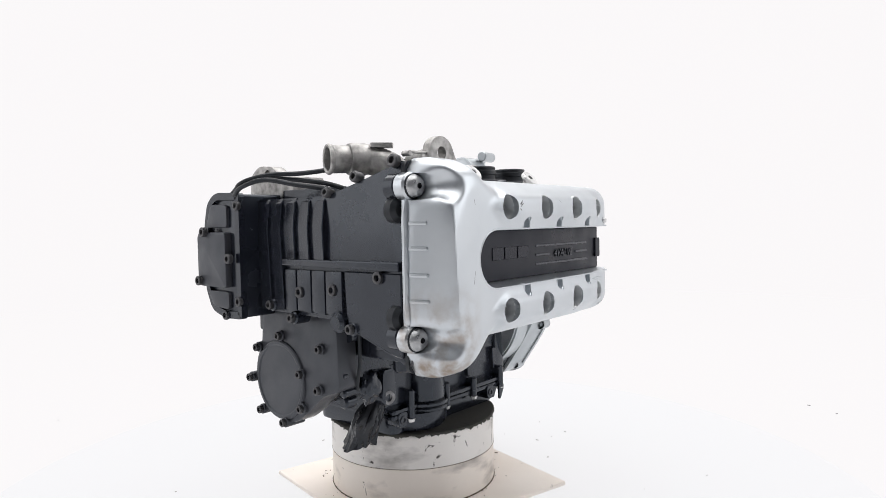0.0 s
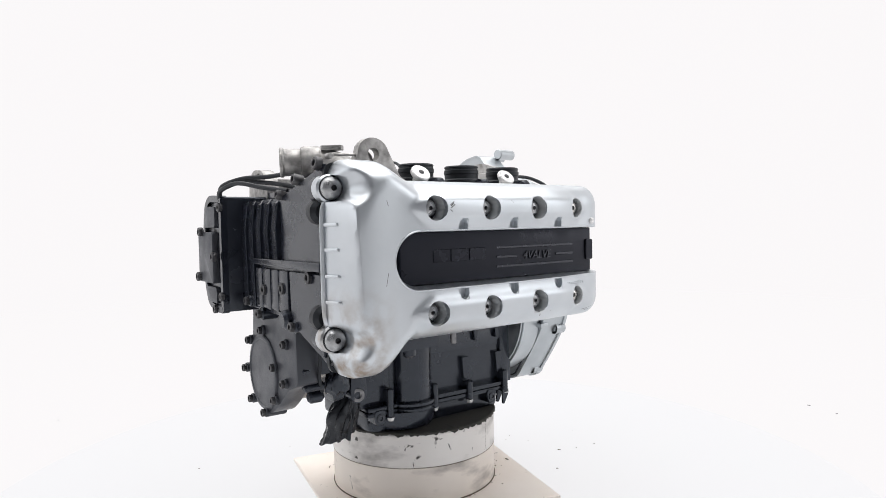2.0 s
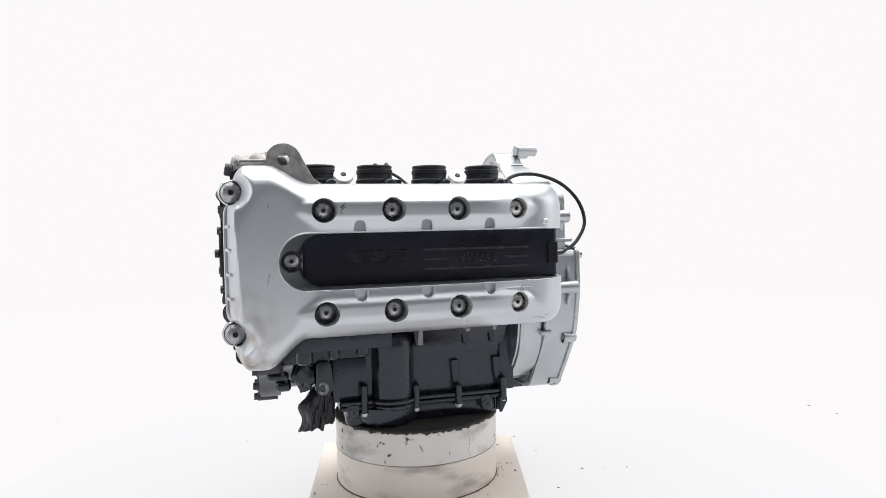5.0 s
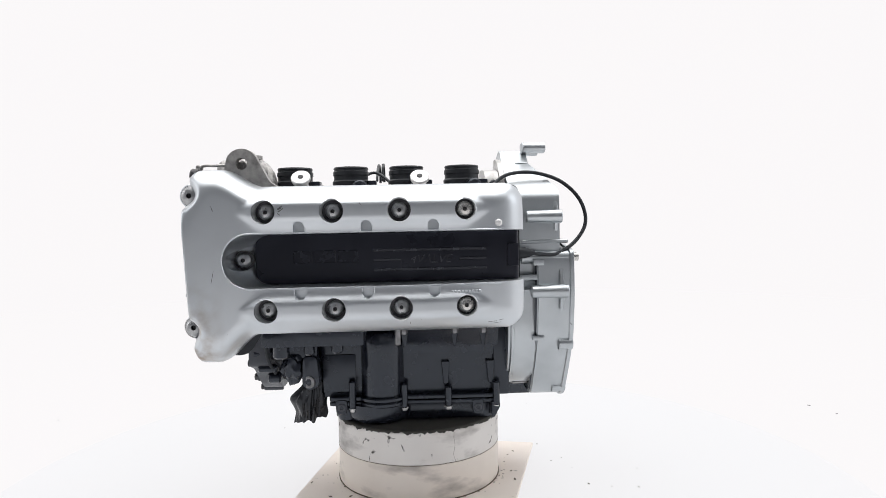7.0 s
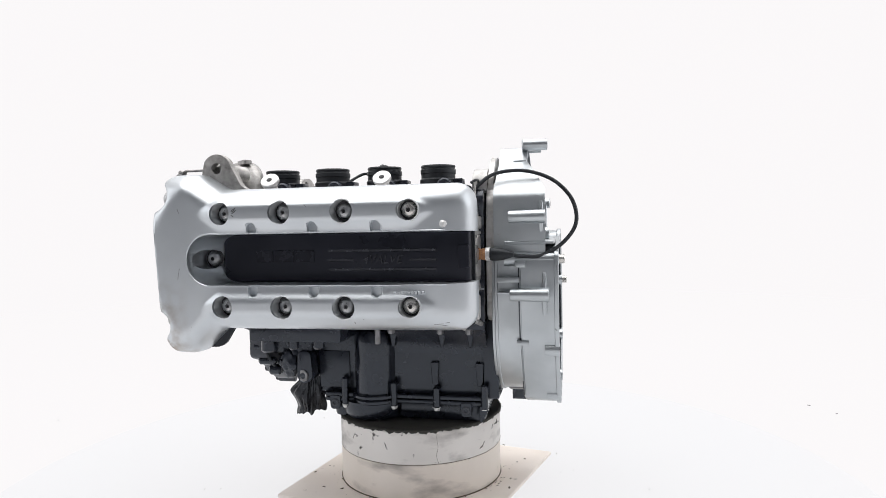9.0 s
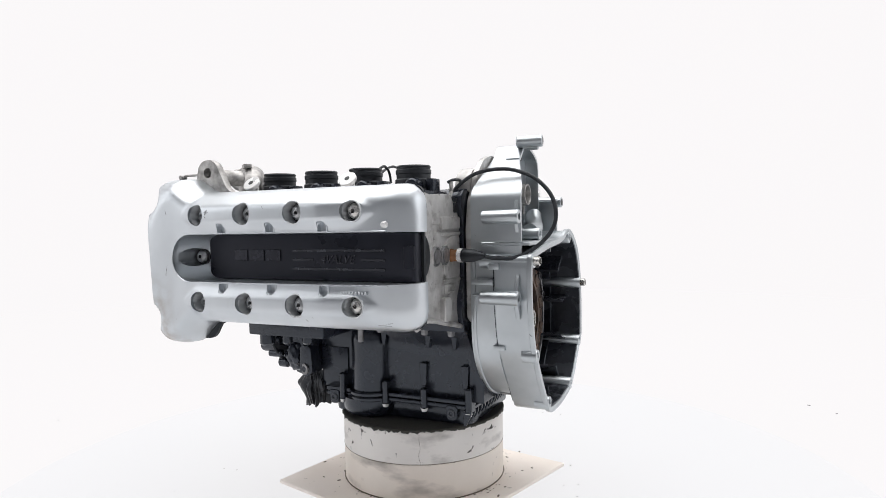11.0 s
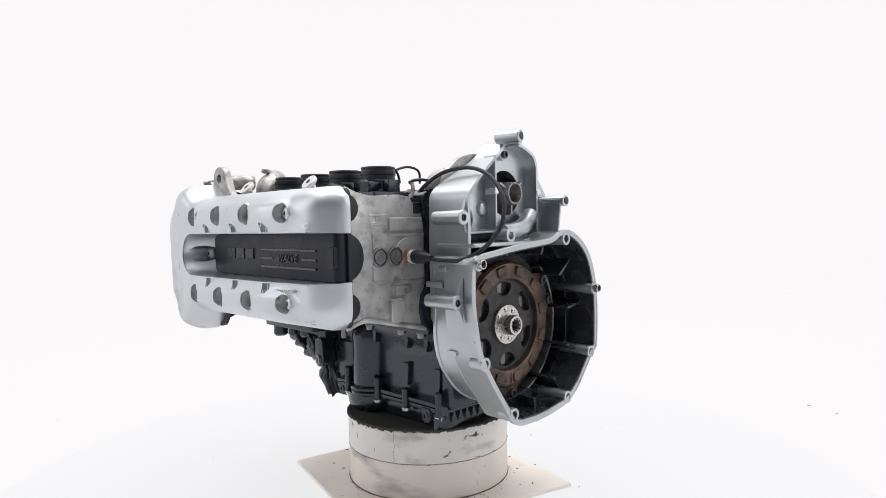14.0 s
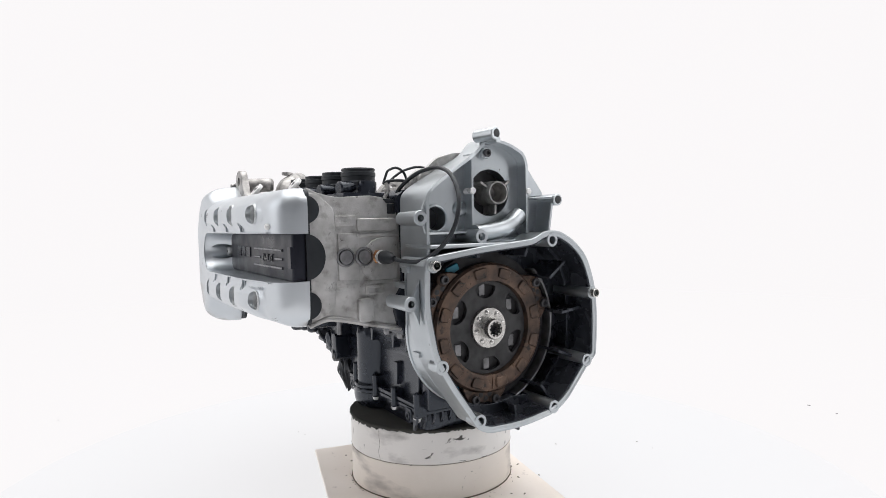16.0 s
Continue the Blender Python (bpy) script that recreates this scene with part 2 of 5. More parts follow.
def carve(bm, cutters):
    """Takes the cutters' solids away from the body."""
    objs = []
    for k, b in enumerate([bm, cutters]):
        me = bpy.data.meshes.new("tmp")
        b.to_mesh(me)
        b.free()
        objs.append(new("tmp", me))
    mod = objs[0].modifiers.new("cut", "BOOLEAN")
    mod.operation, mod.object, mod.solver = "DIFFERENCE", objs[1], "MANIFOLD"
    ev = objs[0].evaluated_get(bpy.context.evaluated_depsgraph_get())
    out = bmesh.new()
    me = ev.to_mesh()
    out.from_mesh(me)
    ev.to_mesh_clear()
    for o in objs:
        d = o.data
        bpy.data.objects.remove(o)
        bpy.data.meshes.remove(d)
    return out


BOLTS = {}


def bolt(parent, p, axis, r=0.006, h=0.006, mat=None, shape="socket", name="bolt", label=""):
    """A screw head standing on p and facing along the axis."""
    mat = mat or M_BOLT
    key = (round(r, 5), round(h, 5), mat.name, shape)
    if key not in BOLTS:
        bm = bmesh.new()
        if shape == "socket":
            lathe(bm, (0, 0, 0), (0, 0, 1), [(0, h * 0.35), (r * 0.5, h * 0.35), (r * 0.55, h), (r * 0.86, h), (r, h * 0.85), (r, 0), (r * 0.9, -0.001)], 18)
        elif shape == "dome":
            lathe(bm, (0, 0, 0), (0, 0, 1), [(0, h * 0.55), (r * 0.22, h * 0.55), (r * 0.26, h), (r * 0.62, h * 0.93), (r * 0.86, h * 0.66), (r, h * 0.2), (r, 0), (r * 0.9, -0.001)], 24)
        elif shape == "cap":
            q = r * 0.62
            lathe(bm, (0, 0, 0), (0, 0, 1), [(0, h - q * 0.5), (r * 0.24, h - q * 0.5), (r * 0.28, h), (r * 0.62, h - q * 0.06), (r * 0.86, h - q * 0.3), (r, h - q * 0.75), (r, 0)], 24)
        elif shape == "hole":
            lathe(bm, (0, 0, 0), (0, 0, 1), [(r * 0.55, -h * 0.5), (r * 0.55, h), (r * 0.9, h), (r, h * 0.9), (r, -h * 2)], 20)
            lathe(bm, (0, 0, 0), (0, 0, 1), [(0, -h * 0.2), (r * 0.55, -h * 0.2)], 20)
        else:
            lathe(bm, (0, 0, 0), (0, 0, 1), [(0, h), (r * 0.8, h), (r, h * 0.8), (r, 0.3 * h), (r * 1.25, 0.25 * h), (r * 1.25, 0)], 6 if shape == "hex" else 20)
        me = bpy.data.meshes.new(name)
        bm.to_mesh(me)
        bm.free()
        finish(me, mat)
        # Drive recess faces are coloured near black in place of their shade.
        if shape in ("dome", "cap", "socket"):
            me.materials.append(M_HOLE)
            for f in me.polygons:
                f.material_index = 1 if math.hypot(f.center.x, f.center.y) < r * (0.50 if shape == "socket" else 0.245) else 0
        BOLTS[key] = me
    ob = new(name, BOLTS[key])
    ob.parent = parent
    ob.matrix_basis = Matrix.Translation(p) @ Vector(axis).to_track_quat("Z", "Y").to_matrix().to_4x4()
    if label:
        tagged(ob, label)
    return ob


def smooth(u):
    u = min(max(u, 0.0), 1.0)
    return u * u * (3 - 2 * u)


# ---------------------------------------------------------------- studio
def studio():
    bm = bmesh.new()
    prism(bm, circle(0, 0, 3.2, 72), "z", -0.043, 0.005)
    tagged(part("floor", bm, M_WHITE), "seamless white vinyl studio floor with added glow", "floor", kind="structure")
    for name, a0, a1, mat, label in (("backdrop", -25, 205, M_BACK, "glowing seamless white backdrop curved round the turntable"), ("unseen_wall_behind", 205, 335, M_WALL, "plain grey wall behind the camera, added to darken reflections")):
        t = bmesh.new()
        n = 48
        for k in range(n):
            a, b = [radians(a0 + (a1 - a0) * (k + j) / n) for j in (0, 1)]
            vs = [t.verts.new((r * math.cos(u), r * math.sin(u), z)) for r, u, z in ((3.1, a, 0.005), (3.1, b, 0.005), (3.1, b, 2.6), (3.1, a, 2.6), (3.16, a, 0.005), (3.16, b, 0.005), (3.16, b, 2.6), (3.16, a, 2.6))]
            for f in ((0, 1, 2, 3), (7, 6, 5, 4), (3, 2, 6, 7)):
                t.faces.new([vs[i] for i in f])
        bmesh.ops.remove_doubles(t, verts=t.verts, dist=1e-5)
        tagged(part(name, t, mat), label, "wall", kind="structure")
    bm = bmesh.new()
    prism(bm, circle(0, 0, 3.2, 72), "z", 2.6, 2.66)
    tagged(part("ceiling", bm, M_CEIL), "plain white studio ceiling", "ceiling", kind="structure")


studio()

# ---------------------------------------------------------------- turntable, board, drum
bm = bmesh.new()
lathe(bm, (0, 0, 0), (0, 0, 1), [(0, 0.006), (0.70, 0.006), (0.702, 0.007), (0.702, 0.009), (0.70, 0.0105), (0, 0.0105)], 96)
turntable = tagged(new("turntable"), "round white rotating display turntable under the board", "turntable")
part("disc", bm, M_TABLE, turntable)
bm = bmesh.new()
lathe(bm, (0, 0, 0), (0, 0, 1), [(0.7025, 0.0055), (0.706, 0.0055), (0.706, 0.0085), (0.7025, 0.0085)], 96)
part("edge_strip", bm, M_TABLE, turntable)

bm = bmesh.new()
prism(bm, [(-0.152, 0.208), (0.205, 0.129), (0.111, -0.205), (-0.214, -0.121)], "z", 0.0108, 0.0170, 0.0012, 1)
board = tagged(part("board", bm, M_BOARD), "thin cream square board lying on the turntable", "board")

DC = (-0.0118, 0.0175)
drum = tagged(new("drum"), "dirty white cylindrical drum with black felt top", "drum")
bm = bmesh.new()
lathe(bm, (*DC, 0), (0, 0, 1), [(0, 0.0172), (0.1345, 0.0172), (0.1355, 0.0185), (0.1355, 0.0728), (0.1345, 0.0740), (0, 0.0740)], 96)
part("base", bm, M_DRUM2, drum, "cream lower half of the drum")
bm = bmesh.new()
lathe(bm, (*DC, 0), (0, 0, 1), [(0, 0.0743), (0.1352, 0.0743), (0.1360, 0.0752), (0.1360, 0.1235), (0.134, 0.1262), (0, 0.1262)], 96)
part("body", bm, M_DRUM, drum, "dirty white upper half with scuffs")


def ragged_felt():
    """A round felt pad whose torn edge laps over the rim in places."""
    t = bmesh.new()
    n = 420
    rows = []
    for k, (r, z) in enumerate(((0.10, 0.1285), (0.1362, 0.1285), (0.1380, 0.127), (0.1380, 0.1265))):
        row = []
        for i in range(n):
            a = 2 * math.pi * i / n
            j = noise.noise((math.cos(a) * 14, math.sin(a) * 14, 3.1)) + 0.9 * noise.noise((math.cos(a) * 60, math.sin(a) * 60, 9.0))
            rr, zz = r, z
            if k >= 2:
                rr += 0.0008 * j
            if k == 3:
                zz = 0.1243 - 0.0030 * max(j, -0.6)
            row.append(t.verts.new((DC[0] + rr * math.cos(a), DC[1] + rr * math.sin(a), zz)))
        rows.append(row)
    for p, q in zip(rows, rows[1:]):
        for i in range(n):
            t.faces.new((p[i], p[(i + 1) % n], q[(i + 1) % n], q[i]))
    t.faces.new(rows[0])
    bmesh.ops.recalc_face_normals(t, faces=t.faces)
    return t


a0 = radians(-66)
bm = bmesh.new()
tube(bm, [(DC[0] + 0.1360 * math.cos(a0 + 0.004 * j * (-1) ** j), DC[1] + 0.1360 * math.sin(a0 + 0.004 * j * (-1) ** j), 0.1240 - 0.0124 * j) for j in range(5)], 0.00022, 5, 3)
part("crack", bm, M_BROWN, drum)
bm = bmesh.new()
tube(bm, [(DC[0] + (0.1358 + 0.0004 * noise.noise((k * 0.7, 0, 0))) * math.cos(2 * math.pi * k / 90), DC[1] + (0.1358 + 0.0004 * noise.noise((k * 0.7, 5, 0))) * math.sin(2 * math.pi * k / 90), 0.0175) for k in range(91)], 0.0011, 6, 1)
part("foot_line", bm, M_BROWN, drum, "thin brown line round the foot")
bm = bmesh.new()
tube(bm, [(DC[0] + 0.1360 * math.cos(2 * math.pi * k / 90), DC[1] + 0.1360 * math.sin(2 * math.pi * k / 90), 0.0741 + 0.0006 * noise.noise((k * 0.5, 2, 0))) for k in range(91)], 0.00028, 6, 1)
part("joint_line", bm, M_BROWN, drum)
part("felt_pad", ragged_felt(), M_MAT, drum, "black felt pad with a torn edge")

# ---------------------------------------------------------------- engine
engine = tagged(new("motorcycle_engine"), "black and silver four-cylinder motorcycle engine standing on a drum", "engine")


# --- silver head cover
XL, XR, ZC = -0.2945, 0.131, 0.398


def cover_top(x):
    return 0.4905 + 0.0215 * smooth((-0.198 - x) / 0.05)


def cover_bottom(x):
    return 0.3045 - 0.034 * smooth((-0.205 - x) / 0.05)


def corner(x):
    """How far the rounded corners draw the edge in."""
    c = 0.0
    for d, r, tall in ((x - XL, 0.024, 0.066), (XR - x, 0.026, 0.026)):
        if d < r:
            c += tall * (1 - math.sqrt(max(1 - (1 - d / r) ** 2, 0.0)))
    return c


def dome(d, r, p=2.3):
    u = min(max(d / r, 0.0), 1.0)
    return (1 - (1 - u) ** p) ** (1 / p)


def cover_body():
    nx, nz = 150, 84
    t = bmesh.new()
    rows = []
    for i in range(nx + 1):
        u = i / nx
        u = 0.5 * u + 0.5 * (0.5 - 0.5 * math.cos(math.pi * u))
        x = XL + (XR - XL) * u
        row = []
        for j in range(nz + 1):
            v = j / nz
            v = 0.35 * v + 0.65 * (0.5 - 0.5 * math.cos(math.pi * v))
            zb, zt = cover_bottom(x) + corner(x), cover_top(x) - corner(x)
            z = zb + (zt - zb) * v
            xx = x
            dl, dr, dt, db = xx - XL, XR - xx, zt - z, z - zb
            dc = 0.0105 + 0.003 * max(0.44 - z, 0.0) / 0.055
            ga, gb = 0.16 + 0.88 * dl / dc, 1.03 - 0.03 * smooth((dl - 0.02) / 0.05)
            gh = max(0.14 - abs(ga - gb), 0.0) / 0.14
            gl = min(ga, gb) - 0.035 * gh * gh
            g = gl * (0.1 + 0.9 * dome(dr, 0.056, 2.0)) * (0.1 + 0.9 * dome(dt, 0.026)) * (0.1 + 0.9 * dome(db, 0.026))
            for de in (cover_top(x) - z, z - cover_bottom(x)):
                q = math.hypot(max(0.0, 1 - dl / 0.062), max(0.0, 1 - de / 0.085))
                g *= 1 - 0.22 * smooth((q - 0.62) / 0.62) * smooth((0.085 - de) / 0.055)
            for zb2, side in ((0.480, 1), (0.315, -1)):
                away = (z - zb2) * side
                g *= 0.40 + 0.60 * smooth((math.hypot(xx + 0.296, away * (1.3 if away > 0 else 1.5)) - 0.012) / 0.022)
            y = -0.243 - (0.0605 - 0.006 * smooth((xx + 0.2) / 0.25) - 0.0115 * smooth((xx - 0.005) / 0.075)) * g
            dz = abs(z - ZC) - 0.0595
            win = smooth((xx + 0.222) / 0.035) * smooth((0.088 - xx) / 0.04)
            y -= 0.0072 / (1 + (dz / (0.0150 * (0.25 + 0.75 * win))) ** 6) * win * g
            row.append(t.verts.new((xx, y, z)))
        rows.append(row)
    for p, q in zip(rows, rows[1:]):
        for j in range(nz):
            t.faces.new((p[j], q[j], q[j + 1], p[j + 1]))
    rim = rows[0][:] + [r[-1] for r in rows[1:]] + rows[-1][-2::-1] + [r[0] for r in rows[-2:0:-1]]
    back = [t.verts.new((v.co.x, -0.241, v.co.z)) for v in rim]
    n = len(rim)
    for k in range(n):
        t.faces.new((rim[k], rim[(k + 1) % n], back[(k + 1) % n], back[k]))
    t.faces.new(back)
    bmesh.ops.remove_doubles(t, verts=t.verts, dist=2e-5)
    bmesh.ops.dissolve_degenerate(t, edges=t.edges, dist=1e-5)
    bmesh.ops.recalc_face_normals(t, faces=t.faces)
    return t


BX = (-0.1863, -0.1063, -0.0263, 0.0535)
cut = bmesh.new()
t = bmesh.new()
rows = []
for y, xe, rr in ((-0.36, -0.205, 0.0330), (-0.3035, -0.205, 0.0330), (-0.296, -0.2035, 0.0324), (-0.2600, -0.1835, 0.0316), (-0.2565, -0.1800, 0.0312)):
    line = [(0.17, 0.3985 - rr), (0.17, 0.3985 + rr)] + [(xe - rr * math.sin(math.pi * k / 20), 0.3985 + rr * math.cos(math.pi * k / 20)) for k in range(21)]
    rows.append([t.verts.new((x, y, z)) for x, z in line])
for p, q in zip(rows, rows[1:]):
    for k in range(len(p)):
        t.faces.new((p[k], p[(k + 1) % len(p)], q[(k + 1) % len(p)], q[k]))
t.faces.new(rows[0])
t.faces.new(rows[-1])
bmesh.ops.recalc_face_normals(t, faces=t.faces)
merge(cut, t)
for x in BX:
    for z in (0.457, 0.339):
        r = 0.0142 if x < 0.03 else 0.0128
        rod(cut, (x, -0.36, z), (x, -0.286 if x < 0.03 else -0.278, z), r, 0.0001, 32)
for z in (0.480, 0.315):
    rod(cut, (-0.2910, -0.36, z), (-0.2910, -0.2500, z), 0.0150, 0.0001, 40)
cut2 = bmesh.new()
box(cut2, 0.096, 0.2, -0.36, -0.235, 0.3673, 0.4297)
for x in (-0.146, -0.066, 0.014):
    for z, s in ((0.4315, 1), (0.3655, -1)):
        prism(cut2, round_poly([(x - 0.0065, z - s * 0.004), (x + 0.0065, z - s * 0.004), (x + 0.0065, z + s * 0.014), (x - 0.0065, z + s * 0.014)], [0.0001, 0.0001, 0.006, 0.006]), "y", -0.36, -0.2962 + 0.0045 * smooth((x + 0.14) / 0.15))
rod(cut2, (-0.2225, -0.34, 0.3985), (-0.2225, -0.2600, 0.3985), 0.0128, 0.0001, 32)
head_cover = part("head_cover", carve(carve(cover_body(), cut), cut2), M_SILVER, engine, "silver-painted cylinder head cover with bolt pockets", sharp=38)

for x in BX:
    for z in (0.457, 0.339):
        r = 0.0142 if x < 0.03 else 0.0128
        bm = bmesh.new()
        y = -0.3025 if x < 0.03 else -0.2918
        lathe(bm, (x, y, z), (0, -1, 0), [(r - 0.0004, -0.0152 if x < 0.03 else -0.0126), (r - 0.0002, 0.0006), (r + 0.0006, 0.0012), (r + 0.0014, 0.0006), (r + 0.0018, -0.004)], 32)
        part("pocket_rim", bm, M_LIT_SILVER, head_cover)
        # Pocket floor coloured dark in place of the shade round the bolt head.
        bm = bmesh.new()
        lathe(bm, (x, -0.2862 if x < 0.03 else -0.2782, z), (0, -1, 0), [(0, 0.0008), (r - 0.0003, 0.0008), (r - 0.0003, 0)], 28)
        part("pocket_floor", bm, M_BOLT, head_cover, "recess floor with shade put in as dark colour")
        bolt(head_cover, (x, -0.2866 if x < 0.03 else -0.2786, z), (0, -1, 0), 0.0096, 0.0105, M_HEADS if x < 0.03 else M_STEEL, "cap", label="grey steel pan-head bolt" if x < 0.03 else "bright steel pan-head bolt")
for z in (0.480, 0.3150):
    bm = bmesh.new()
    rod(bm, (-0.2880, -0.236, z), (-0.2880, -0.2530, z), 0.0155, 0.0025, 32)
    part("bolt_boss", bm, M_SILVER, head_cover)
    bm = bmesh.new()
    rod(bm, (-0.2875, -0.251, z), (-0.2875, -0.2545, z), 0.0138, 0.001, 32)
    part("grommet", bm, M_RUBBER, head_cover, "black rubber grommet")
    bolt(head_cover, (-0.2875, -0.2542, z), (-0.05, -1, 0), 0.0126, 0.0085, M_HEADS, "dome", label="large domed steel bolt")
bolt(head_cover, (-0.2225, -0.2608, 0.3985), (0, -1, 0), 0.0098, 0.007, M_HEADS, "dome", label="grey steel pan-head bolt")
# This floor is coloured near black for the same pocket shade.
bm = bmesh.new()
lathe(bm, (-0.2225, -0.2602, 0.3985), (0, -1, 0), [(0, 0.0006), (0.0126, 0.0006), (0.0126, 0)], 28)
part("pocket_floor", bm, M_HOLE, head_cover, "bolt recess floor blackened for shade")


def face_y(x):
    """Height of the cover's front face beside the slot."""
    return -0.243 - (0.0605 - 0.006 * smooth((x + 0.2) / 0.25) - 0.0115 * smooth((x - 0.005) / 0.075))


line = [(0.098 - 0.025 * k, 0.4318) for k in range(13)] + [(-0.205 - 0.0333 * math.sin(math.pi * k / 12), 0.3985 + 0.0333 * math.cos(math.pi * k / 12)) for k in range(13)] + [(-0.202 + 0.025 * k, 0.3652) for k in range(13)]
bm = bmesh.new()
tube(bm, [(x, face_y(x) + 0.0004, z) for x, z in line], 0.0011, 8, 3)
part("slot_lip", bm, M_SILVER, head_cover)
for x in (-0.146, -0.066, 0.014):
    for z, s in ((0.4325, 1), (0.3645, -1)):
        bm = bmesh.new()
        y = face_y(x)
        tube(bm, [(x - 0.0072, y, z), (x - 0.0072, y - 0.0006, z + s * 0.007), (x - 0.005, y - 0.0014, z + s * 0.0115), (x, y - 0.002, z + s * 0.0138), (x + 0.005, y - 0.0014, z + s * 0.0115), (x + 0.0072, y - 0.0006, z + s * 0.007), (x + 0.0072, y, z)], 0.0010, 8, 4)
        part("notch_lip", bm, M_SILVER, head_cover)
for z in (0.4405, 0.4135, 0.385, 0.357):
    bm = bmesh.new()
    prism(bm, [(-0.2935, -0.249), (-0.2972, -0.2530), (-0.2920, -0.2740), (-0.280, -0.276), (-0.280, -0.249)], "z", z - 0.0021, z + 0.0021, 0.0014, 2)
    part("fin", bm, M_SILVER, head_cover)
bm = bmesh.new()
tube(bm, [(-0.2915, -0.2475, 0.465), (-0.2945, -0.2475, 0.459), (-0.2958, -0.2475, 0.445), (-0.2960, -0.2475, 0.40), (-0.2958, -0.2475, 0.350), (-0.2945, -0.2475, 0.336), (-0.2915, -0.2475, 0.330)], 0.0030, 10)
part("flange_lip", bm, M_SILVER, head_cover)
bm = bmesh.new()
rod(bm, (0.0950, -0.276, 0.4398), (0.0950, -0.2875, 0.4395), 0.0045, 0.002, 16)
part("stud", bm, M_LETTER, head_cover, "pale round stud")
# dark scuffs worn into the paint
tree = BVHTree.FromPolygons([v.co for v in head_cover.data.vertices], [list(p.vertices) for p in head_cover.data.polygons])
for x, z, strokes, w in ((-0.1690, 0.4600, ((0.0, 0.0, 0.006, 0.004), (0.001, -0.003, 0.007, 0.001), (0.0, -0.005, 0.003, -0.007), (0.001, -0.001, 0.005, 0.002)), 0.0012), (-0.2475, 0.3800, ((0.0, 0.008, -0.002, -0.001), (-0.002, -0.001, -0.003, -0.006)), 0.0006), (-0.0735, 0.4660, ((0.0, 0.0, 0.003, -0.003),), 0.0006), (0.0800, 0.3160, ((0.0, 0.0, 0.012, 0.001), (0.008, -0.002, 0.017, -0.001), (0.014, 0.002, 0.020, 0.003)), 0.0005), (-0.0160, 0.3210, ((0.0, 0.0, 0.0005, -0.003),), 0.0005), (-0.2480, 0.4650, ((0.0, 0.0, 0.002, -0.006),), 0.0006)):
    for x0, z0, x1, z1 in strokes:
        pts = []
        for k in range(5):
            px, pz = x + x0 + (x1 - x0) * k / 4, z + z0 + (z1 - z0) * k / 4
            hit = tree.ray_cast(Vector((px, -0.5, pz)), Vector((0, 1, 0)))[0]
            pts.append((px, hit.y + 0.80 * w, pz))
        bm = bmesh.new()
        tube(bm, pts, w, 6, 2)
        part("scuff", bm, M_BOLT, head_cover, "dark scuff in the silver paint")
# unreadable small cast writing
for k in range(9):
    bm = bmesh.new()
    x = 0.034 + 0.0043 * k
    box(bm, x, x + 0.0034, -0.2955 + 0.12 * (x - 0.034), -0.2855, 0.3545, 0.3580, 0.0004, 1)
    part("raised_mark", bm, M_SILVER, head_cover)
# gasket behind the cover
bm = bmesh.new()
gask = round_poly([(-0.2895, 0.275), (-0.225, 0.275), (-0.205, 0.307), (0.127, 0.307), (0.127, 0.488), (-0.205, 0.488), (-0.225, 0.509), (-0.2895, 0.509)], 0.012)
prism(bm, gask, "y", -0.2425, -0.2375)
part("gasket", bm, M_RUBBER, engine, "black rubber cover gasket")

# --- black centre panel
bm = bmesh.new()
plan = [(-0.2092, -0.2560), (-0.2092, -0.2610), (-0.2067, -0.2635), (0.1190, -0.2600), (0.1225, -0.2580), (0.1235, -0.2545), (0.1235, -0.2425), (0.100, -0.2425), (0.100, -0.2560)]
prism(bm, plan, "z", 0.3675, 0.4295, 0.0018, 2)
cut = bmesh.new()
for z0, z1, zc in ((0.35, 0.3867, 0.3867), (0.4103, 0.45, 0.4103)):
    s = 1 if z0 > 0.4 else -1
    arc = [(-0.190 - 0.0194 * math.sin(math.pi / 2 * k / 10), zc + s * 0.0194 * math.cos(math.pi / 2 * k / 10)) for k in range(11)]
    prism(cut, [(-0.22, zc), (-0.22, zc + s * 0.03), (-0.190, zc + s * 0.03)] + arc, "y", -0.28, -0.24)
bm = carve(bm, cut)
panel = part("centre_panel", bm, M_PANEL, engine, "matt black plastic spark plug cover strip")
PY = -0.2618


def strip(x0, x1, z0, z1, mat=M_RAISED, name="raised_strip", up=0.0011):
    b = bmesh.new()
    box(b, x0, x1, PY - up - 0.001 + 0.0065 * (0.5 * (x0 + x1) + 0.2), PY + 0.003, z0, z1, 0.0005, 1)
    return part(name, b, mat, panel)


bm = bmesh.new()
prism(bm, round_poly([(0.1085, 0.3840), (0.1226, 0.3840), (0.1226, 0.4130), (0.1085, 0.4130)], 0.0025), "y", -0.2628, -0.2560, 0.0008, 1)
part("end_tab", bm, M_PANEL, panel)
# maker's badge as three plain raised blocks
for x0, x1 in ((-0.161, -0.1375), (-0.1345, -0.1085), (-0.1055, -0.0805)):
    strip(x0, x1, 0.3930, 0.4085, M_RELIEF, "badge_block", 0.0016)
for z in (0.4072, 0.3950, 0.3828):
    if abs(z - 0.395) < 0.001:
        strip(-0.0613, -0.0265, z - 0.0017, z + 0.0017)
        strip(0.0470, 0.0816, z - 0.0017, z + 0.0017)
    else:
        strip(-0.0613, 0.0816, z - 0.0017, z + 0.0017)
cu = bpy.data.curves.new("lettering", "FONT")
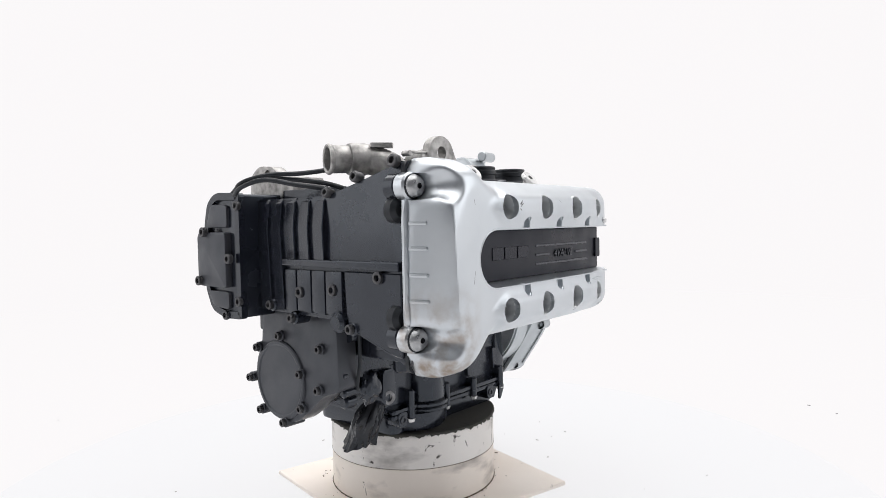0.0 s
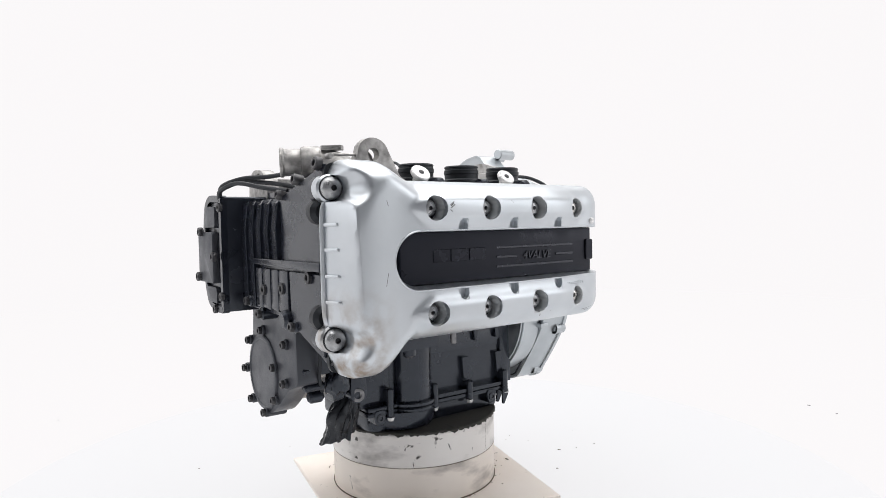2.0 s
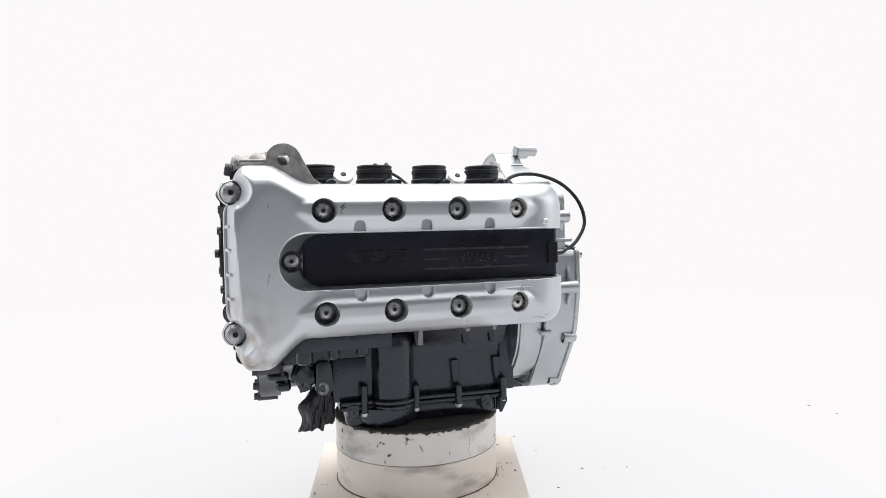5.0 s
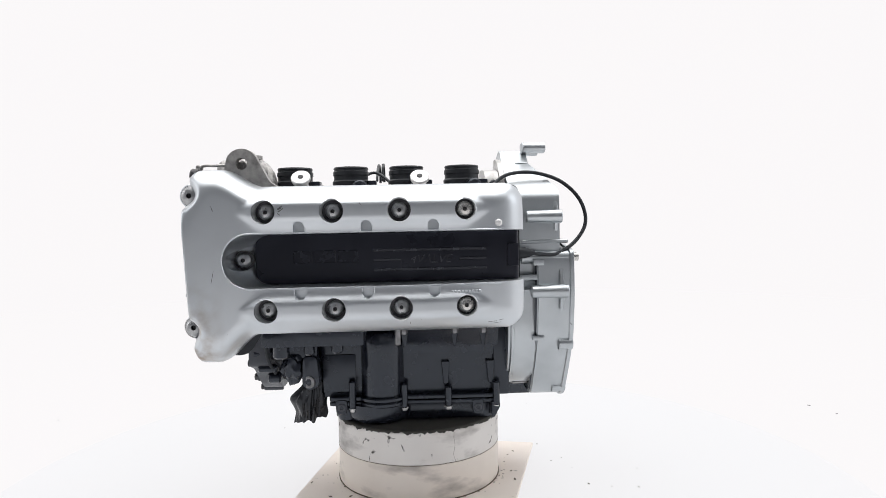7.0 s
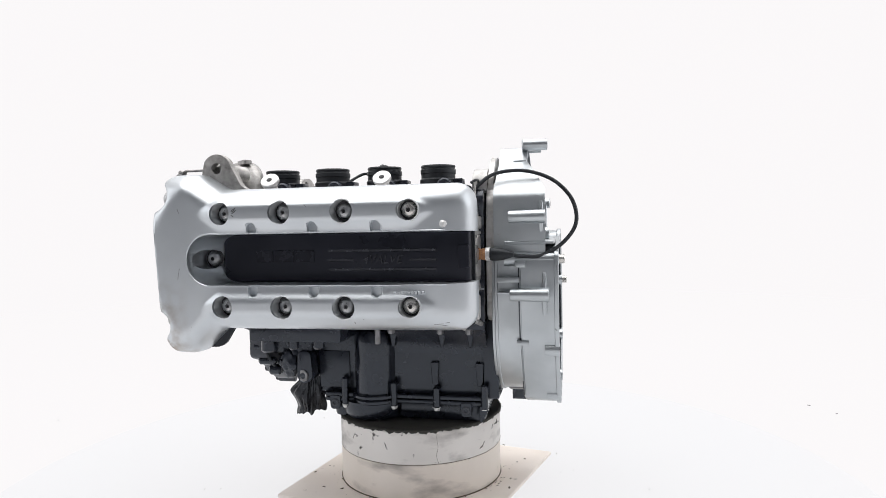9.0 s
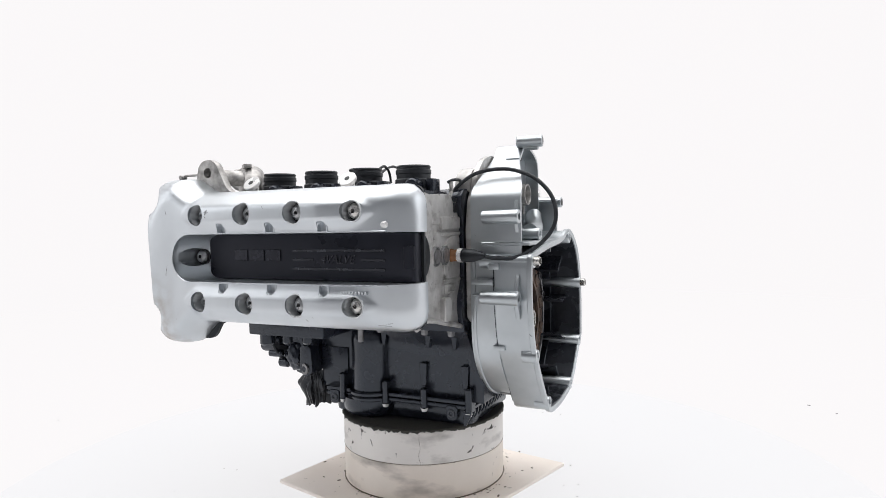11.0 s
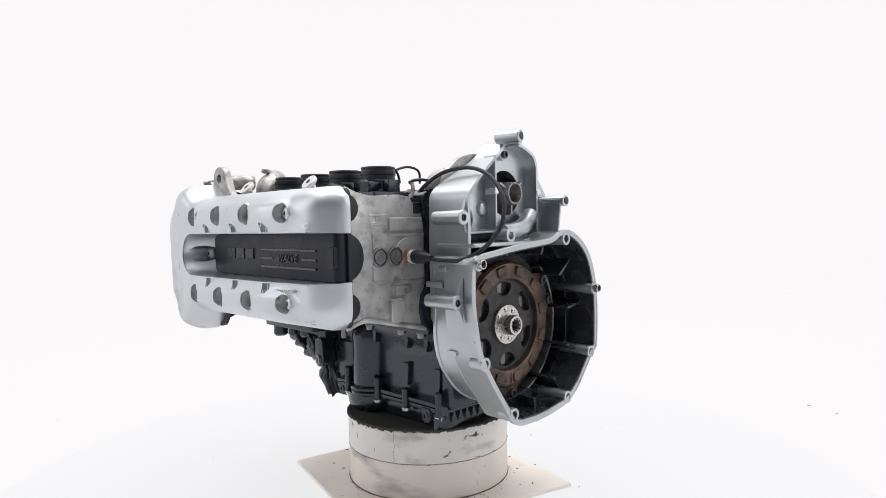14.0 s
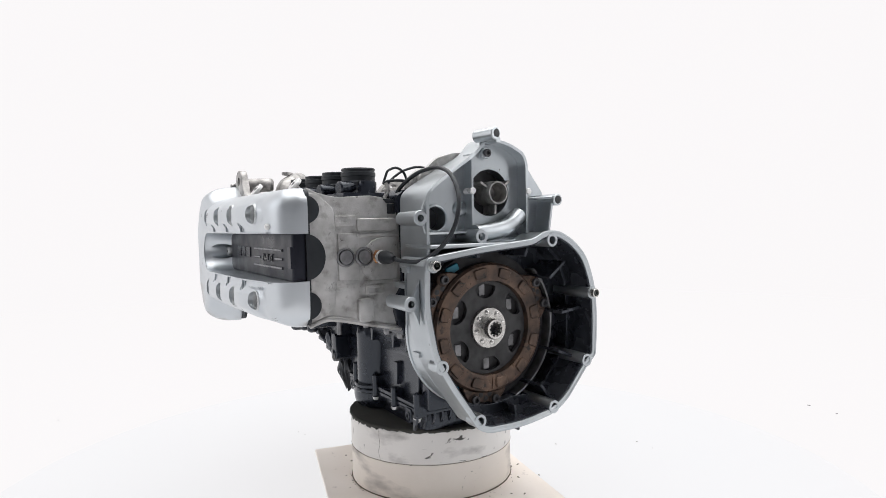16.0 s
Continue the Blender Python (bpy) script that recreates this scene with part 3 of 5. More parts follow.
cu.body, cu.size, cu.extrude, cu.shear, cu.align_x, cu.align_y = "4VALVE", 0.0155, 0.0017, 0.25, "CENTER", "CENTER"
tmp = new("tmp", cu)
me = bpy.data.meshes.new_from_object(tmp.evaluated_get(bpy.context.evaluated_depsgraph_get()))
bpy.data.objects.remove(tmp)
finish(me, M_RAISED)
lettering = new("lettering", me)
lettering.parent = panel
lettering.matrix_basis = pose(0.0105, PY + 0.0006, 0.3950, 90, 0, 0.4)
tagged(lettering, "raised slanted lettering 4VALVE")

# --- bare aluminium cylinder head and block
bm = bmesh.new()
prism(bm, round_poly([(-0.238, 0.306), (-0.225, 0.308), (-0.205, 0.313), (-0.155, 0.302), (-0.092, 0.288), (0.06, 0.30), (0.06, 0.468), (-0.115, 0.476), (-0.143, 0.481), (-0.195, 0.478), (-0.222, 0.484), (-0.238, 0.492)], 0.008), "x", -0.230, 0.112, 0.006, 3)
head = part("cylinder_head", bm, M_ALU, engine, "bare grey cast aluminium cylinder head")
bm = bmesh.new()
prism(bm, round_poly([(-0.236, 0.315), (-0.222, 0.313), (-0.200, 0.330), (-0.196, 0.395), (-0.200, 0.463), (-0.222, 0.482), (-0.236, 0.484)], 0.006), "x", 0.105, 0.1185, 0.003)
part("head_rim", bm, M_ALU, head)
for y0, y1, z0, z1, d, r in ((-0.1985, -0.1670, 0.4380, 0.4540, 0.0024, 0.003), (-0.1655, -0.1050, 0.4310, 0.4490, 0.0050, 0.004), (-0.1935, -0.1625, 0.3640, 0.4285, 0.0020, 0.002), (-0.1660, -0.1000, 0.4225, 0.4275, 0.0030, 0.002), (-0.1545, -0.1250, 0.3410, 0.3545, 0.0034, 0.003), (-0.2040, -0.1820, 0.3490, 0.3540, 0.0022, 0.002), (-0.1670, -0.1440, 0.3040, 0.3375, 0.0075, 0.006), (-0.1560, -0.1000, 0.3560, 0.3615, 0.0020, 0.002)):
    bm = bmesh.new()
    prism(bm, round_poly([(y0, z0), (y1, z0), (y1, z1), (y0, z1)], r, 4), "x", 0.105, 0.112 + d, min(0.0022, d * 0.6), 3)
    part("cast_pad", bm, M_ALU, head)
# round raised field about the sensor, rib along the lower edge, and sunk frame
bm = bmesh.new()
prism(bm, round_poly([(-0.1575, 0.370), (-0.1450, 0.362), (-0.104, 0.362), (-0.104, 0.4225), (-0.128, 0.4225), (-0.146, 0.417), (-0.1575, 0.402)], 0.009, 6), "x", 0.105, 0.1152, 0.0015, 3)
part("cast_field", bm, M_ALU, head)
bm = bmesh.new()
tube(bm, [(0.110, -0.236, 0.305), (0.113, -0.207, 0.3125), (0.113, -0.155, 0.3015), (0.113, -0.100, 0.289)], 0.0038, 10)
part("lower_rib", bm, M_ALU, head)
bm = bmesh.new()
tube(bm, [(0.1162, -0.1515, 0.3438), (0.1162, -0.1515, 0.3518), (0.1162, -0.1282, 0.3518), (0.1162, -0.1282, 0.3438), (0.1162, -0.1515, 0.3438)], 0.0009, 6, 1)
part("cast_frame", bm, M_ALU, head)
for pts in ([(-0.196, 0.4515), (-0.180, 0.4515)], [(-0.196, 0.4425), (-0.180, 0.4425)], [(-0.188, 0.4405), (-0.188, 0.4535)]):
    bm = bmesh.new()
    tube(bm, [(0.1142, *p) for p in pts], 0.0008, 6, 2)
    part("cast_mark", bm, M_ALU, head)
for zc, a, b, label in ((0.4615, 0.0195, 0.0190, "black rubber half-moon plug"), (0.3335, 0.0195, 0.0190, "black rubber half-moon plug"), (0.3985, 0.0270, 0.0310, "large black rubber plug")):
    bm = bmesh.new()
    prism(bm, [(-0.2410 + a * math.cos(math.pi * (k / 20 - 0.5)), zc + b * math.sin(math.pi * (k / 20 - 0.5))) for k in range(21)], "x", 0.104, 0.1225, 0.003)
    part("end_plug", bm, M_RUBBER, head, label)
for y in (-0.1836, -0.1557):
    bm = bmesh.new()
    lathe(bm, (0.1115, y, 0.3955), (1, 0, 0), [(0.0135, 0), (0.0135, 0.0052), (0.0112, 0.006), (0.0108, 0.0035), (0.010, 0.0035), (0.0095, 0.0065), (0.0, 0.0065)], 32)
    part("screw_plug", bm, M_ZINC, head, "round steel screw plug")
bm = bmesh.new()
lathe(bm, (0.110, -0.1330, 0.3945), (1, -0.08, 0), [(0.0105, 0), (0.0105, 0.006), (0.0085, 0.007), (0.0085, 0.0115), (0.0095, 0.012), (0.0095, 0.018), (0.0, 0.018)], 6)
sensor = part("sensor", bm, M_BRASS, engine, "brass hexagon temperature sensor")
bm = bmesh.new()
lathe(bm, (0.127, -0.1345, 0.3945), (1, -0.06, 0), [(0.0, 0), (0.0098, 0), (0.0098, 0.006), (0.0, 0.006)], 24)
part("collar", bm, M_LETTER, sensor, "pale plastic collar")
bm = bmesh.new()
lathe(bm, (0.133, -0.135, 0.3945), (1, 0.0, -0.02), [(0.0, 0), (0.009, 0), (0.0098, 0.004), (0.0085, 0.018), (0.0055, 0.027), (0.0035, 0.033), (0.0, 0.033)], 24)
part("boot", bm, M_RUBBER, sensor, "black rubber boot")
bm = bmesh.new()
tube(bm, [(0.160, -0.135, 0.3935), (0.180, -0.127, 0.3905), (0.206, -0.115, 0.3915), (0.236, -0.102, 0.410), (0.2535, -0.092, 0.438), (0.2475, -0.082, 0.472), (0.222, -0.075, 0.500), (0.188, -0.070, 0.5145), (0.155, -0.070, 0.517), (0.128, -0.080, 0.510), (0.108, -0.094, 0.492), (0.098, -0.098, 0.476)], 0.0029)
part("sensor_cable", bm, M_RUBBER, sensor, "black cable looping upwards")

# black edge of the crankcase between head and bell housing
bm = bmesh.new()
prism(bm, round_poly([(-0.112, 0.316), (-0.106, 0.292), (-0.096, 0.288), (0.10, 0.288), (0.10, 0.490), (-0.092, 0.490), (-0.106, 0.480), (-0.107, 0.4675), (-0.103, 0.4535), (-0.0997, 0.4391), (-0.0985, 0.404), (-0.0989, 0.3527), (-0.1030, 0.3436), (-0.1080, 0.3383)], 0.005), "x", -0.25, 0.1195, 0.002)
part("crankcase_upper", bm, M_BLACK, engine, "black painted upper crankcase")
bm = bmesh.new()
prism(bm, round_poly([(-0.098, 0.30), (-0.08, 0.29), (0.11, 0.29), (0.11, 0.50), (-0.07, 0.50), (-0.09, 0.472), (-0.098, 0.43)], 0.008), "x", 0.1216, 0.1345, 0.002)
part("rear_plate", bm, M_ALU, engine, "grey cast aluminium rear plate")

# --- lower crankcase and sump
bm = bmesh.new()
prism(bm, round_poly([(-0.165, -0.064), (0.115, -0.064), (0.115, 0.12), (-0.165, 0.12)], 0.01), "z", 0.168, 0.300, 0.003)
lower = part("crankcase_lower", bm, M_BLACK, engine, "black painted lower crankcase")
bm = bmesh.new()
prism(bm, round_poly([(-0.150, -0.0755), (0.119, -0.0755), (0.119, 0.122), (-0.150, 0.122)], 0.008), "z", 0.164, 0.1705, 0.0018)
prism(bm, round_poly([(-0.150, -0.0745), (0.118, -0.0745), (0.118, 0.121), (-0.150, 0.121)], 0.008), "z", 0.156, 0.1625, 0.0018)
part("sump_flange", bm, M_BLACK, lower)
bm = bmesh.new()
prism(bm, round_poly([(-0.140, -0.064), (0.112, -0.064), (0.112, 0.108), (-0.140, 0.108)], 0.02), "z", 0.1287, 0.158, 0.005)
sump = part("oil_sump", bm, M_BLACK, engine, "black oil pan resting on the felt")
for k in range(14):
    bm = bmesh.new()
    y = -0.078 + 0.0145 * k
    prism(bm, [(0.105, 0.157), (0.118, 0.157), (0.118, 0.150), (0.109, 0.133), (0.105, 0.133)], "y", y - 0.002, y + 0.002, 0.0006, 1)
    part("rib", bm, M_BLACK, sump)
bm = bmesh.new()
box(bm, 0.110, 0.1345, -0.068, 0.110, 0.166, 0.2885, 0.003)
part("bell_flange", bm, M_BLACK, lower)
# half-round column and vertical ribs on the front of the crankcase
bm = bmesh.new()
lathe(bm, (-0.0660, -0.0560, 0.160), (0, 0, 1), [(0, 0), (0.0340, 0), (0.0345, 0.002), (0.0345, 0.082), (0.0352, 0.094), (0.0335, 0.104), (0.028, 0.111), (0.018, 0.114), (0, 0.115)], 56)
part("round_housing", bm, M_BLACK, lower)
for z0, r in ((0.1562, 0.0388), (0.1642, 0.0398)):
    bm = bmesh.new()
    lathe(bm, (-0.0660, -0.0560, z0), (0, 0, 1), [(0.030, 0), (r - 0.0012, 0), (r, 0.0014), (r, 0.0050), (r - 0.0012, 0.0064), (0.030, 0.0064)], 48)
    part("round_flange", bm, M_BLACK, lower)
bm = bmesh.new()
lathe(bm, (-0.0720, -0.0370, 0.1287), (0, 0, 1), [(0, 0), (0.044, 0), (0.051, 0.003), (0.0545, 0.009), (0.0560, 0.018), (0.0560, 0.029), (0, 0.029)], 64)
part("round_bowl", bm, M_BLACK, sump)
for x, z1 in ((-0.113, 0.196), (-0.0323, 0.190), (0.0372, 0.184), (0.1125, 0.190)):
    bm = bmesh.new()
    rod(bm, (x, -0.0755, 0.152), (x, -0.0755, z1), 0.0058, 0.002, 14)
    box(bm, x - 0.0058, x + 0.0058, -0.0762, -0.062, 0.153, z1 - 0.002, 0.001, 1)
    boss = part("screw_boss", bm, M_BLACK, lower)
    bolt(boss, (x, -0.0755, 0.1525), (0, 0, -1), 0.005, 0.0055, M_LETTER, "hex", label="bright hexagon screw")
for x in (0.027, 0.098):
    bm = bmesh.new()
    prism(bm, round_poly([(x, 0.222), (x + 0.013, 0.222), (x + 0.011, 0.186), (x + 0.003, 0.186)], 0.002), "y", -0.071, -0.062, 0.0008, 1)
    part("rib", bm, M_BLACK, lower)
for x0, x1, z0, z1, d in ((-0.160, -0.108, 0.176, 0.236, 0.003),):
    bm = bmesh.new()
    box(bm, x0, x1, -0.064 - d, -0.06, z0, z1, min(0.0025, d * 0.8))
    part("cast_panel", bm, M_BLACK, lower)
bm = bmesh.new()
prism(bm, [(-0.058, 0.226), (-0.0636, 0.2300), (-0.0645, 0.2400), (-0.0740, 0.2560), (-0.0900, 0.2792), (-0.058, 0.2792)], "x", -0.034, 0.1165)
part("sloping_band", bm, M_BLACK, lower)
bm = bmesh.new()
prism(bm, round_poly([(-0.10, 0.279), (0.118, 0.279), (0.118, 0.299), (-0.10, 0.299)], 0.004), "y", -0.099, -0.06, 0.0015)
part("flange", bm, M_BLACK, lower)
for x in (-0.030, 0.048, 0.0926):
    bm = bmesh.new()
    prism(bm, [(x - 0.007, 0.2795), (x + 0.007, 0.2795), (x + 0.002, 0.248), (x - 0.002, 0.248)], "y", -0.082, -0.06, 0.001, 1)
    rib = part("gusset", bm, M_BLACK, lower)
    bolt(rib, (x, -0.0905, 0.2792), (0, 0, -1), 0.0058, 0.009, M_ZINC, "hex")
for x, y, z in ((0.0837, -0.0716, 0.149), (-0.1306, -0.0716, 0.154)):
    bm = bmesh.new()
    prism(bm, round_poly([(x - 0.010, z + 0.012), (x - 0.008, z - 0.011), (x + 0.008, z - 0.011), (x + 0.010, z + 0.012)], 0.006), "y", y - 0.005, y + 0.02, 0.001, 1)
    ear = part("ear", bm, M_BLACK, lower)
    bolt(ear, (x, y - 0.005, z), (0, -1, 0), 0.006, 0.0015, M_GREY, "hole")
# cast ledge under the head with small pipes
bm = bmesh.new()
prism(bm, round_poly([(-0.23, 0.268), (-0.085, 0.268), (-0.085, 0.30), (-0.23, 0.30)], 0.004), "y", -0.165, -0.08, 0.003)
ledge = part("coolant_gallery", bm, M_BLACK, engine, "black cast coolant gallery under the head")
for x, z, r in ((-0.205, 0.262, 0.012), (-0.165, 0.266, 0.008), (-0.125, 0.268, 0.009)):
    bm = bmesh.new()
    rod(bm, (x, -0.15, z + 0.014), (x, -0.15, z - 0.012), r, 0.003, 20)
    part("boss", bm, M_BLACK, ledge)
bm = bmesh.new()
tube(bm, [(-0.240, -0.108, 0.300), (-0.238, -0.106, 0.262), (-0.236, -0.098, 0.235), (-0.228, -0.088, 0.214)], 0.0026)
part("hose", bm, M_RUBBER, ledge)
bm = bmesh.new()
tube(bm, [(-0.245, -0.148, 0.288), (-0.18, -0.158, 0.272), (-0.11, -0.158, 0.274)], 0.0036)
part("pipe", bm, M_BLACK, ledge)
bm = bmesh.new()
rod(bm, (-0.038, -0.135, 0.29), (-0.038, -0.135, 0.262), 0.0045, 0.001, 12)
part("drain_stub", bm, M_ZINC, ledge, "ribbed grey stub")

# --- pump cover on the front end
PUMP = round_poly([(0.066, 0.326), (-0.094, 0.330), (-0.098, 0.228), (-0.066, 0.217), (-0.028, 0.186), (-0.004, 0.171), (0.022, 0.169), (0.058, 0.178), (0.079, 0.198), (0.088, 0.222), (0.084, 0.25), (0.071, 0.272)], 0.01)
bm = bmesh.new()
prism(bm, PUMP, "x", -0.267, -0.235, 0.0025)
pump = part("pump_cover", bm, M_GREY, engine, "dark grey pump cover with round boss")
bm = bmesh.new()
prism(bm, inset(PUMP, 0.012), "x", -0.2349, -0.165, 0.003)
part("pump_body", bm, M_BLACK, pump)
bm = bmesh.new()
lathe(bm, (-0.266, 0.026, 0.2265), (-1, 0, 0), [(0.056, 0), (0.055, 0.003), (0.0535, 0.0042), (0.050, 0.0045), (0.048, 0.0032), (0.0, 0.0036)], 48)
part("round_boss", bm, M_GREY, pump)
for y, z in ((0.0744, 0.2676), (0.0935, 0.2217), (0.0694, 0.1785), (0.0155, 0.1690), (-0.024, 0.195), (-0.0613, 0.2255), (-0.066, 0.280), (-0.0235, 0.2415), (0.021, 0.2890)):
    bm = bmesh.new()
    rod(bm, (-0.240, y, z), (-0.2715, y, z), 0.0072, 0.001, 18)
    boss = part("screw_boss", bm, M_GREY, pump)
    bolt(boss, (-0.2713, y, z), (-1, 0, 0), 0.0056, 0.0055, M_BOLT, "socket")
# lumps and plugs below the pump
for a, b, r in (((-0.243, -0.075, 0.205), (-0.222, -0.075, 0.205), 0.009), ((-0.232, -0.088, 0.246), (-0.262, -0.092, 0.246), 0.007), ((-0.255, -0.088, 0.222), (-0.225, -0.088, 0.222), 0.0065)):
    bm = bmesh.new()
    rod(bm, a, b, r, 0.003, 18)
    part("plug", bm, M_BLACK, pump)
bm = bmesh.new()
prism(bm, round_poly([(-0.186, 0.24), (-0.164, 0.24), (-0.160, 0.195), (-0.1765, 0.186), (-0.188, 0.195)], 0.008), "y", -0.094, -0.06, 0.003)
bracket = part("bracket", bm, M_BLACK, engine, "black cast bracket with a bolt hole")
bolt(bracket, (-0.1765, -0.0935, 0.2005), (-0.3, -1, 0), 0.0095, 0.002, M_ZINC, "hole")

# --- timing case, black, on the front end
CASE = round_poly([(-0.2375, 0.5095), (-0.222, 0.503), (-0.135, 0.4815), (-0.100, 0.4735), (0.045, 0.474), (0.045, 0.328), (-0.143, 0.3245), (-0.160, 0.312), (-0.2235, 0.290), (-0.2375, 0.284)], 0.004)
bm = bmesh.new()
prism(bm, CASE, "x", -0.2885, -0.232, 0.003)
case = part("timing_case", bm, M_BLACK, engine, "black painted ribbed timing case")
edges = (0.0370, 0.0089, -0.0191, -0.0482, -0.0772, -0.1059)
for y1, y0 in zip(edges, edges[1:]):
    bm = bmesh.new()
    zl = 0.3315 if y1 > -0.01 else 0.398
    prof = [(y1, -0.2865), (y1, -0.2912), (y0 + 0.0012, -0.2950), (y0, -0.2942), (y0, -0.2865)]
    t = bmesh.new()
    rows = []
    for z, dx in ((zl, -0.001), (0.437, 0.0), (0.470, -0.004), (0.476, -0.008)):
        sh = 0.004 * (0.437 - z) / 0.08 if z < 0.437 else 0.0015
        rows.append([t.verts.new((x - dx * (1 if x < -0.287 else 0), y - sh, z)) for y, x in prof])
    for p, q in zip(rows, rows[1:]):
        for k in range(5):
            t.faces.new((p[k], p[(k + 1) % 5], q[(k + 1) % 5], q[k]))
    t.faces.new(rows[0])
    t.faces.new(rows[-1])
    bmesh.ops.recalc_face_normals(t, faces=t.faces)
    part("louvre", merge(bm, t), M_BLACK, case, sharp=20)
bm = bmesh.new()
prism(bm, round_poly([(-0.024, 0.3975), (-0.2365, 0.3985), (-0.2365, 0.3880), (-0.024, 0.3895)], 0.002), "x", -0.296, -0.286, 0.0018, 2)
part("ledge", bm, M_BLACK, case)
bm = bmesh.new()
prism(bm, round_poly([(-0.1425, 0.3855), (-0.2365, 0.3855), (-0.2365, 0.292), (-0.222, 0.294), (-0.1625, 0.3145), (-0.146, 0.326)], 0.003), "x", -0.2925, -0.286, 0.0012, 1)
part("flat_panel", bm, M_BLACK, case)
for y1, y0 in ((-0.027, -0.050), (-0.052, -0.080), (-0.082, -0.107), (-0.109, -0.139)):
    bm = bmesh.new()
    zb = 0.3325
    prism(bm, [(y1, zb), (y0, zb - 0.002), (y0, 0.3845), (y1, 0.3845)], "x", -0.2935, -0.286, 0.0018, 2)
    part("rib_panel", bm, M_BLACK, case)
for y, z in ((-0.058, 0.356), (-0.1225, 0.362), (-0.202, 0.380)):
    bolt(case, (-0.2925, y, z), (-1, 0, 0), 0.0072, 0.004, M_BOLT, "hole")
for y, z in ((-0.155, 0.318), (0.004, 0.336), (-0.042, 0.322)):
    bm = bmesh.new()
    rod(bm, (-0.27, y, z), (-0.294, y, z), 0.0085, 0.002, 18)
    boss = part("screw_boss", bm, M_BLACK, case)
    bolt(boss, (-0.2938, y, z), (-1, 0, 0), 0.006, 0.006, M_BOLT, "socket")
bm = bmesh.new()
rod(bm, (-0.27, -0.133, 0.326), (-0.300, -0.133, 0.324), 0.0125, 0.004, 24)
part("cap", bm, M_BLACK, case)
for z, r in ((0.455, 0.014), (0.337, 0.014)):
    bm = bmesh.new()
    rod(bm, (-0.2895, -0.2375, z), (-0.2895, -0.218, z), r, 0.005, 24)
    part("rubber_plug", bm, M_RUBBER, case)
for z in (0.480, 0.315):
    bm = bmesh.new()
    rod(bm, (-0.2845, -0.2365, z), (-0.2845, -0.215, z), 0.0155, 0.004, 24)
    part("bolt_boss", bm, M_BLACK, case)
bolt(case, (-0.288, -0.229, 0.508), (-1, 0, 0.2), 0.0075, 0.008, M_BOLT, "socket")
bolt(case, (-0.282, -0.164, 0.494), (-1, 0, 0.2), 0.0068, 0.012, M_BOLT, "socket")
bolt(case, (-0.283, -0.113, 0.478), (-1, 0, 0.2), 0.0062, 0.012, M_BOLT, "socket")
bolt(case, (-0.276, -0.242, 0.290), (-1, 0, 0), 0.006, 0.012, M_BOLT, "socket")

# --- drive housing that stands proud at the rear of the timing case
HOUSE = round_poly([(0.036, 0.484), (0.092, 0.4865), (0.113, 0.474), (0.122, 0.44), (0.122, 0.355), (0.108, 0.326), (0.075, 0.317), (0.036, 0.318)], [0.004, 0.012, 0.012, 0.006, 0.006, 0.012, 0.012, 0.004])
bm = bmesh.new()
prism(bm, HOUSE, "x", -0.3160, -0.235, 0.003)
house = part("drive_housing", bm, M_BLACK, engine, "black box-shaped drive housing")
bm = bmesh.new()
ring(bm, inset(HOUSE, -0.0015), inset(HOUSE, 0.008), "x", -0.3200, -0.311)
part("border", bm, M_BLACK, house)
bm = bmesh.new()
prism(bm, round_poly([(0.062, 0.4335), (0.130, 0.4335), (0.135, 0.428), (0.135, 0.364), (0.130, 0.358), (0.062, 0.358)], 0.005), "x", -0.3255, -0.312, 0.0022)
plate = part("cover_plate", bm, M_GREY, house, "dark grey bolted cover plate")
bm = bmesh.new()
prism(bm, round_poly([(0.064, 0.470), (0.105, 0.472), (0.118, 0.44), (0.064, 0.44)], 0.006), "x", -0.3205, -0.312, 0.002)
part("raised_field", bm, M_GREY, house)
bm = bmesh.new()
prism(bm, round_poly([(0.064, 0.352), (0.118, 0.352), (0.104, 0.330), (0.064, 0.328)], 0.006), "x", -0.3205, -0.312, 0.002)
part("raised_field", bm, M_GREY, house)
for y, z in ((0.113, 0.434), (0.0495, 0.398), (0.128, 0.3655)):
    bolt(plate, (-0.3252, y, z), (-1, 0, 0), 0.0068, 0.006, M_BOLT, "socket")
for y, z in ((0.038, 0.4685), (0.039, 0.3405), (0.072, 0.320)):
    bolt(house, (-0.3185, y, z), (-1, 0, 0), 0.0065, 0.005, M_BOLT, "socket")

# --- lifting eye, thermostat pipe, rear lug on top
bm = bmesh.new()
EYE_PLATE = [(-0.262, 0.500), (-0.258, 0.508), (-0.250, 0.512)] + [(-0.2275 + 0.0215 * math.cos(radians(a)), 0.5185 + 0.0215 * math.sin(radians(a))) for a in range(150, 19, -10)] + [(-0.192, 0.497), (-0.178, 0.488), (-0.178, 0.478), (-0.262, 0.478)]
prism(bm, EYE_PLATE, "y", -0.243, -0.231, 0.0015)
hole = bmesh.new()
rod(hole, (-0.2275, -0.26, 0.5205), (-0.2275, -0.22, 0.5205), 0.0075, 0.0001, 24)
lifting_eye = part("lifting_eye", carve(bm, hole), M_ALU2, engine, "grey cast lifting eye with a bolt hole")
bm = bmesh.new()
rod(bm, (-0.235, -0.231, 0.515), (-0.215, -0.185, 0.515), 0.012, 0.003, 20)
part("spacer", bm, M_ALU2, lifting_eye)
bm = bmesh.new()
tube(bm, [(-0.2815, -0.2375, 0.5165), (-0.276, -0.2375, 0.5190), (-0.262, -0.2375, 0.5190), (-0.248, -0.2375, 0.5195)], 0.0018, 8)
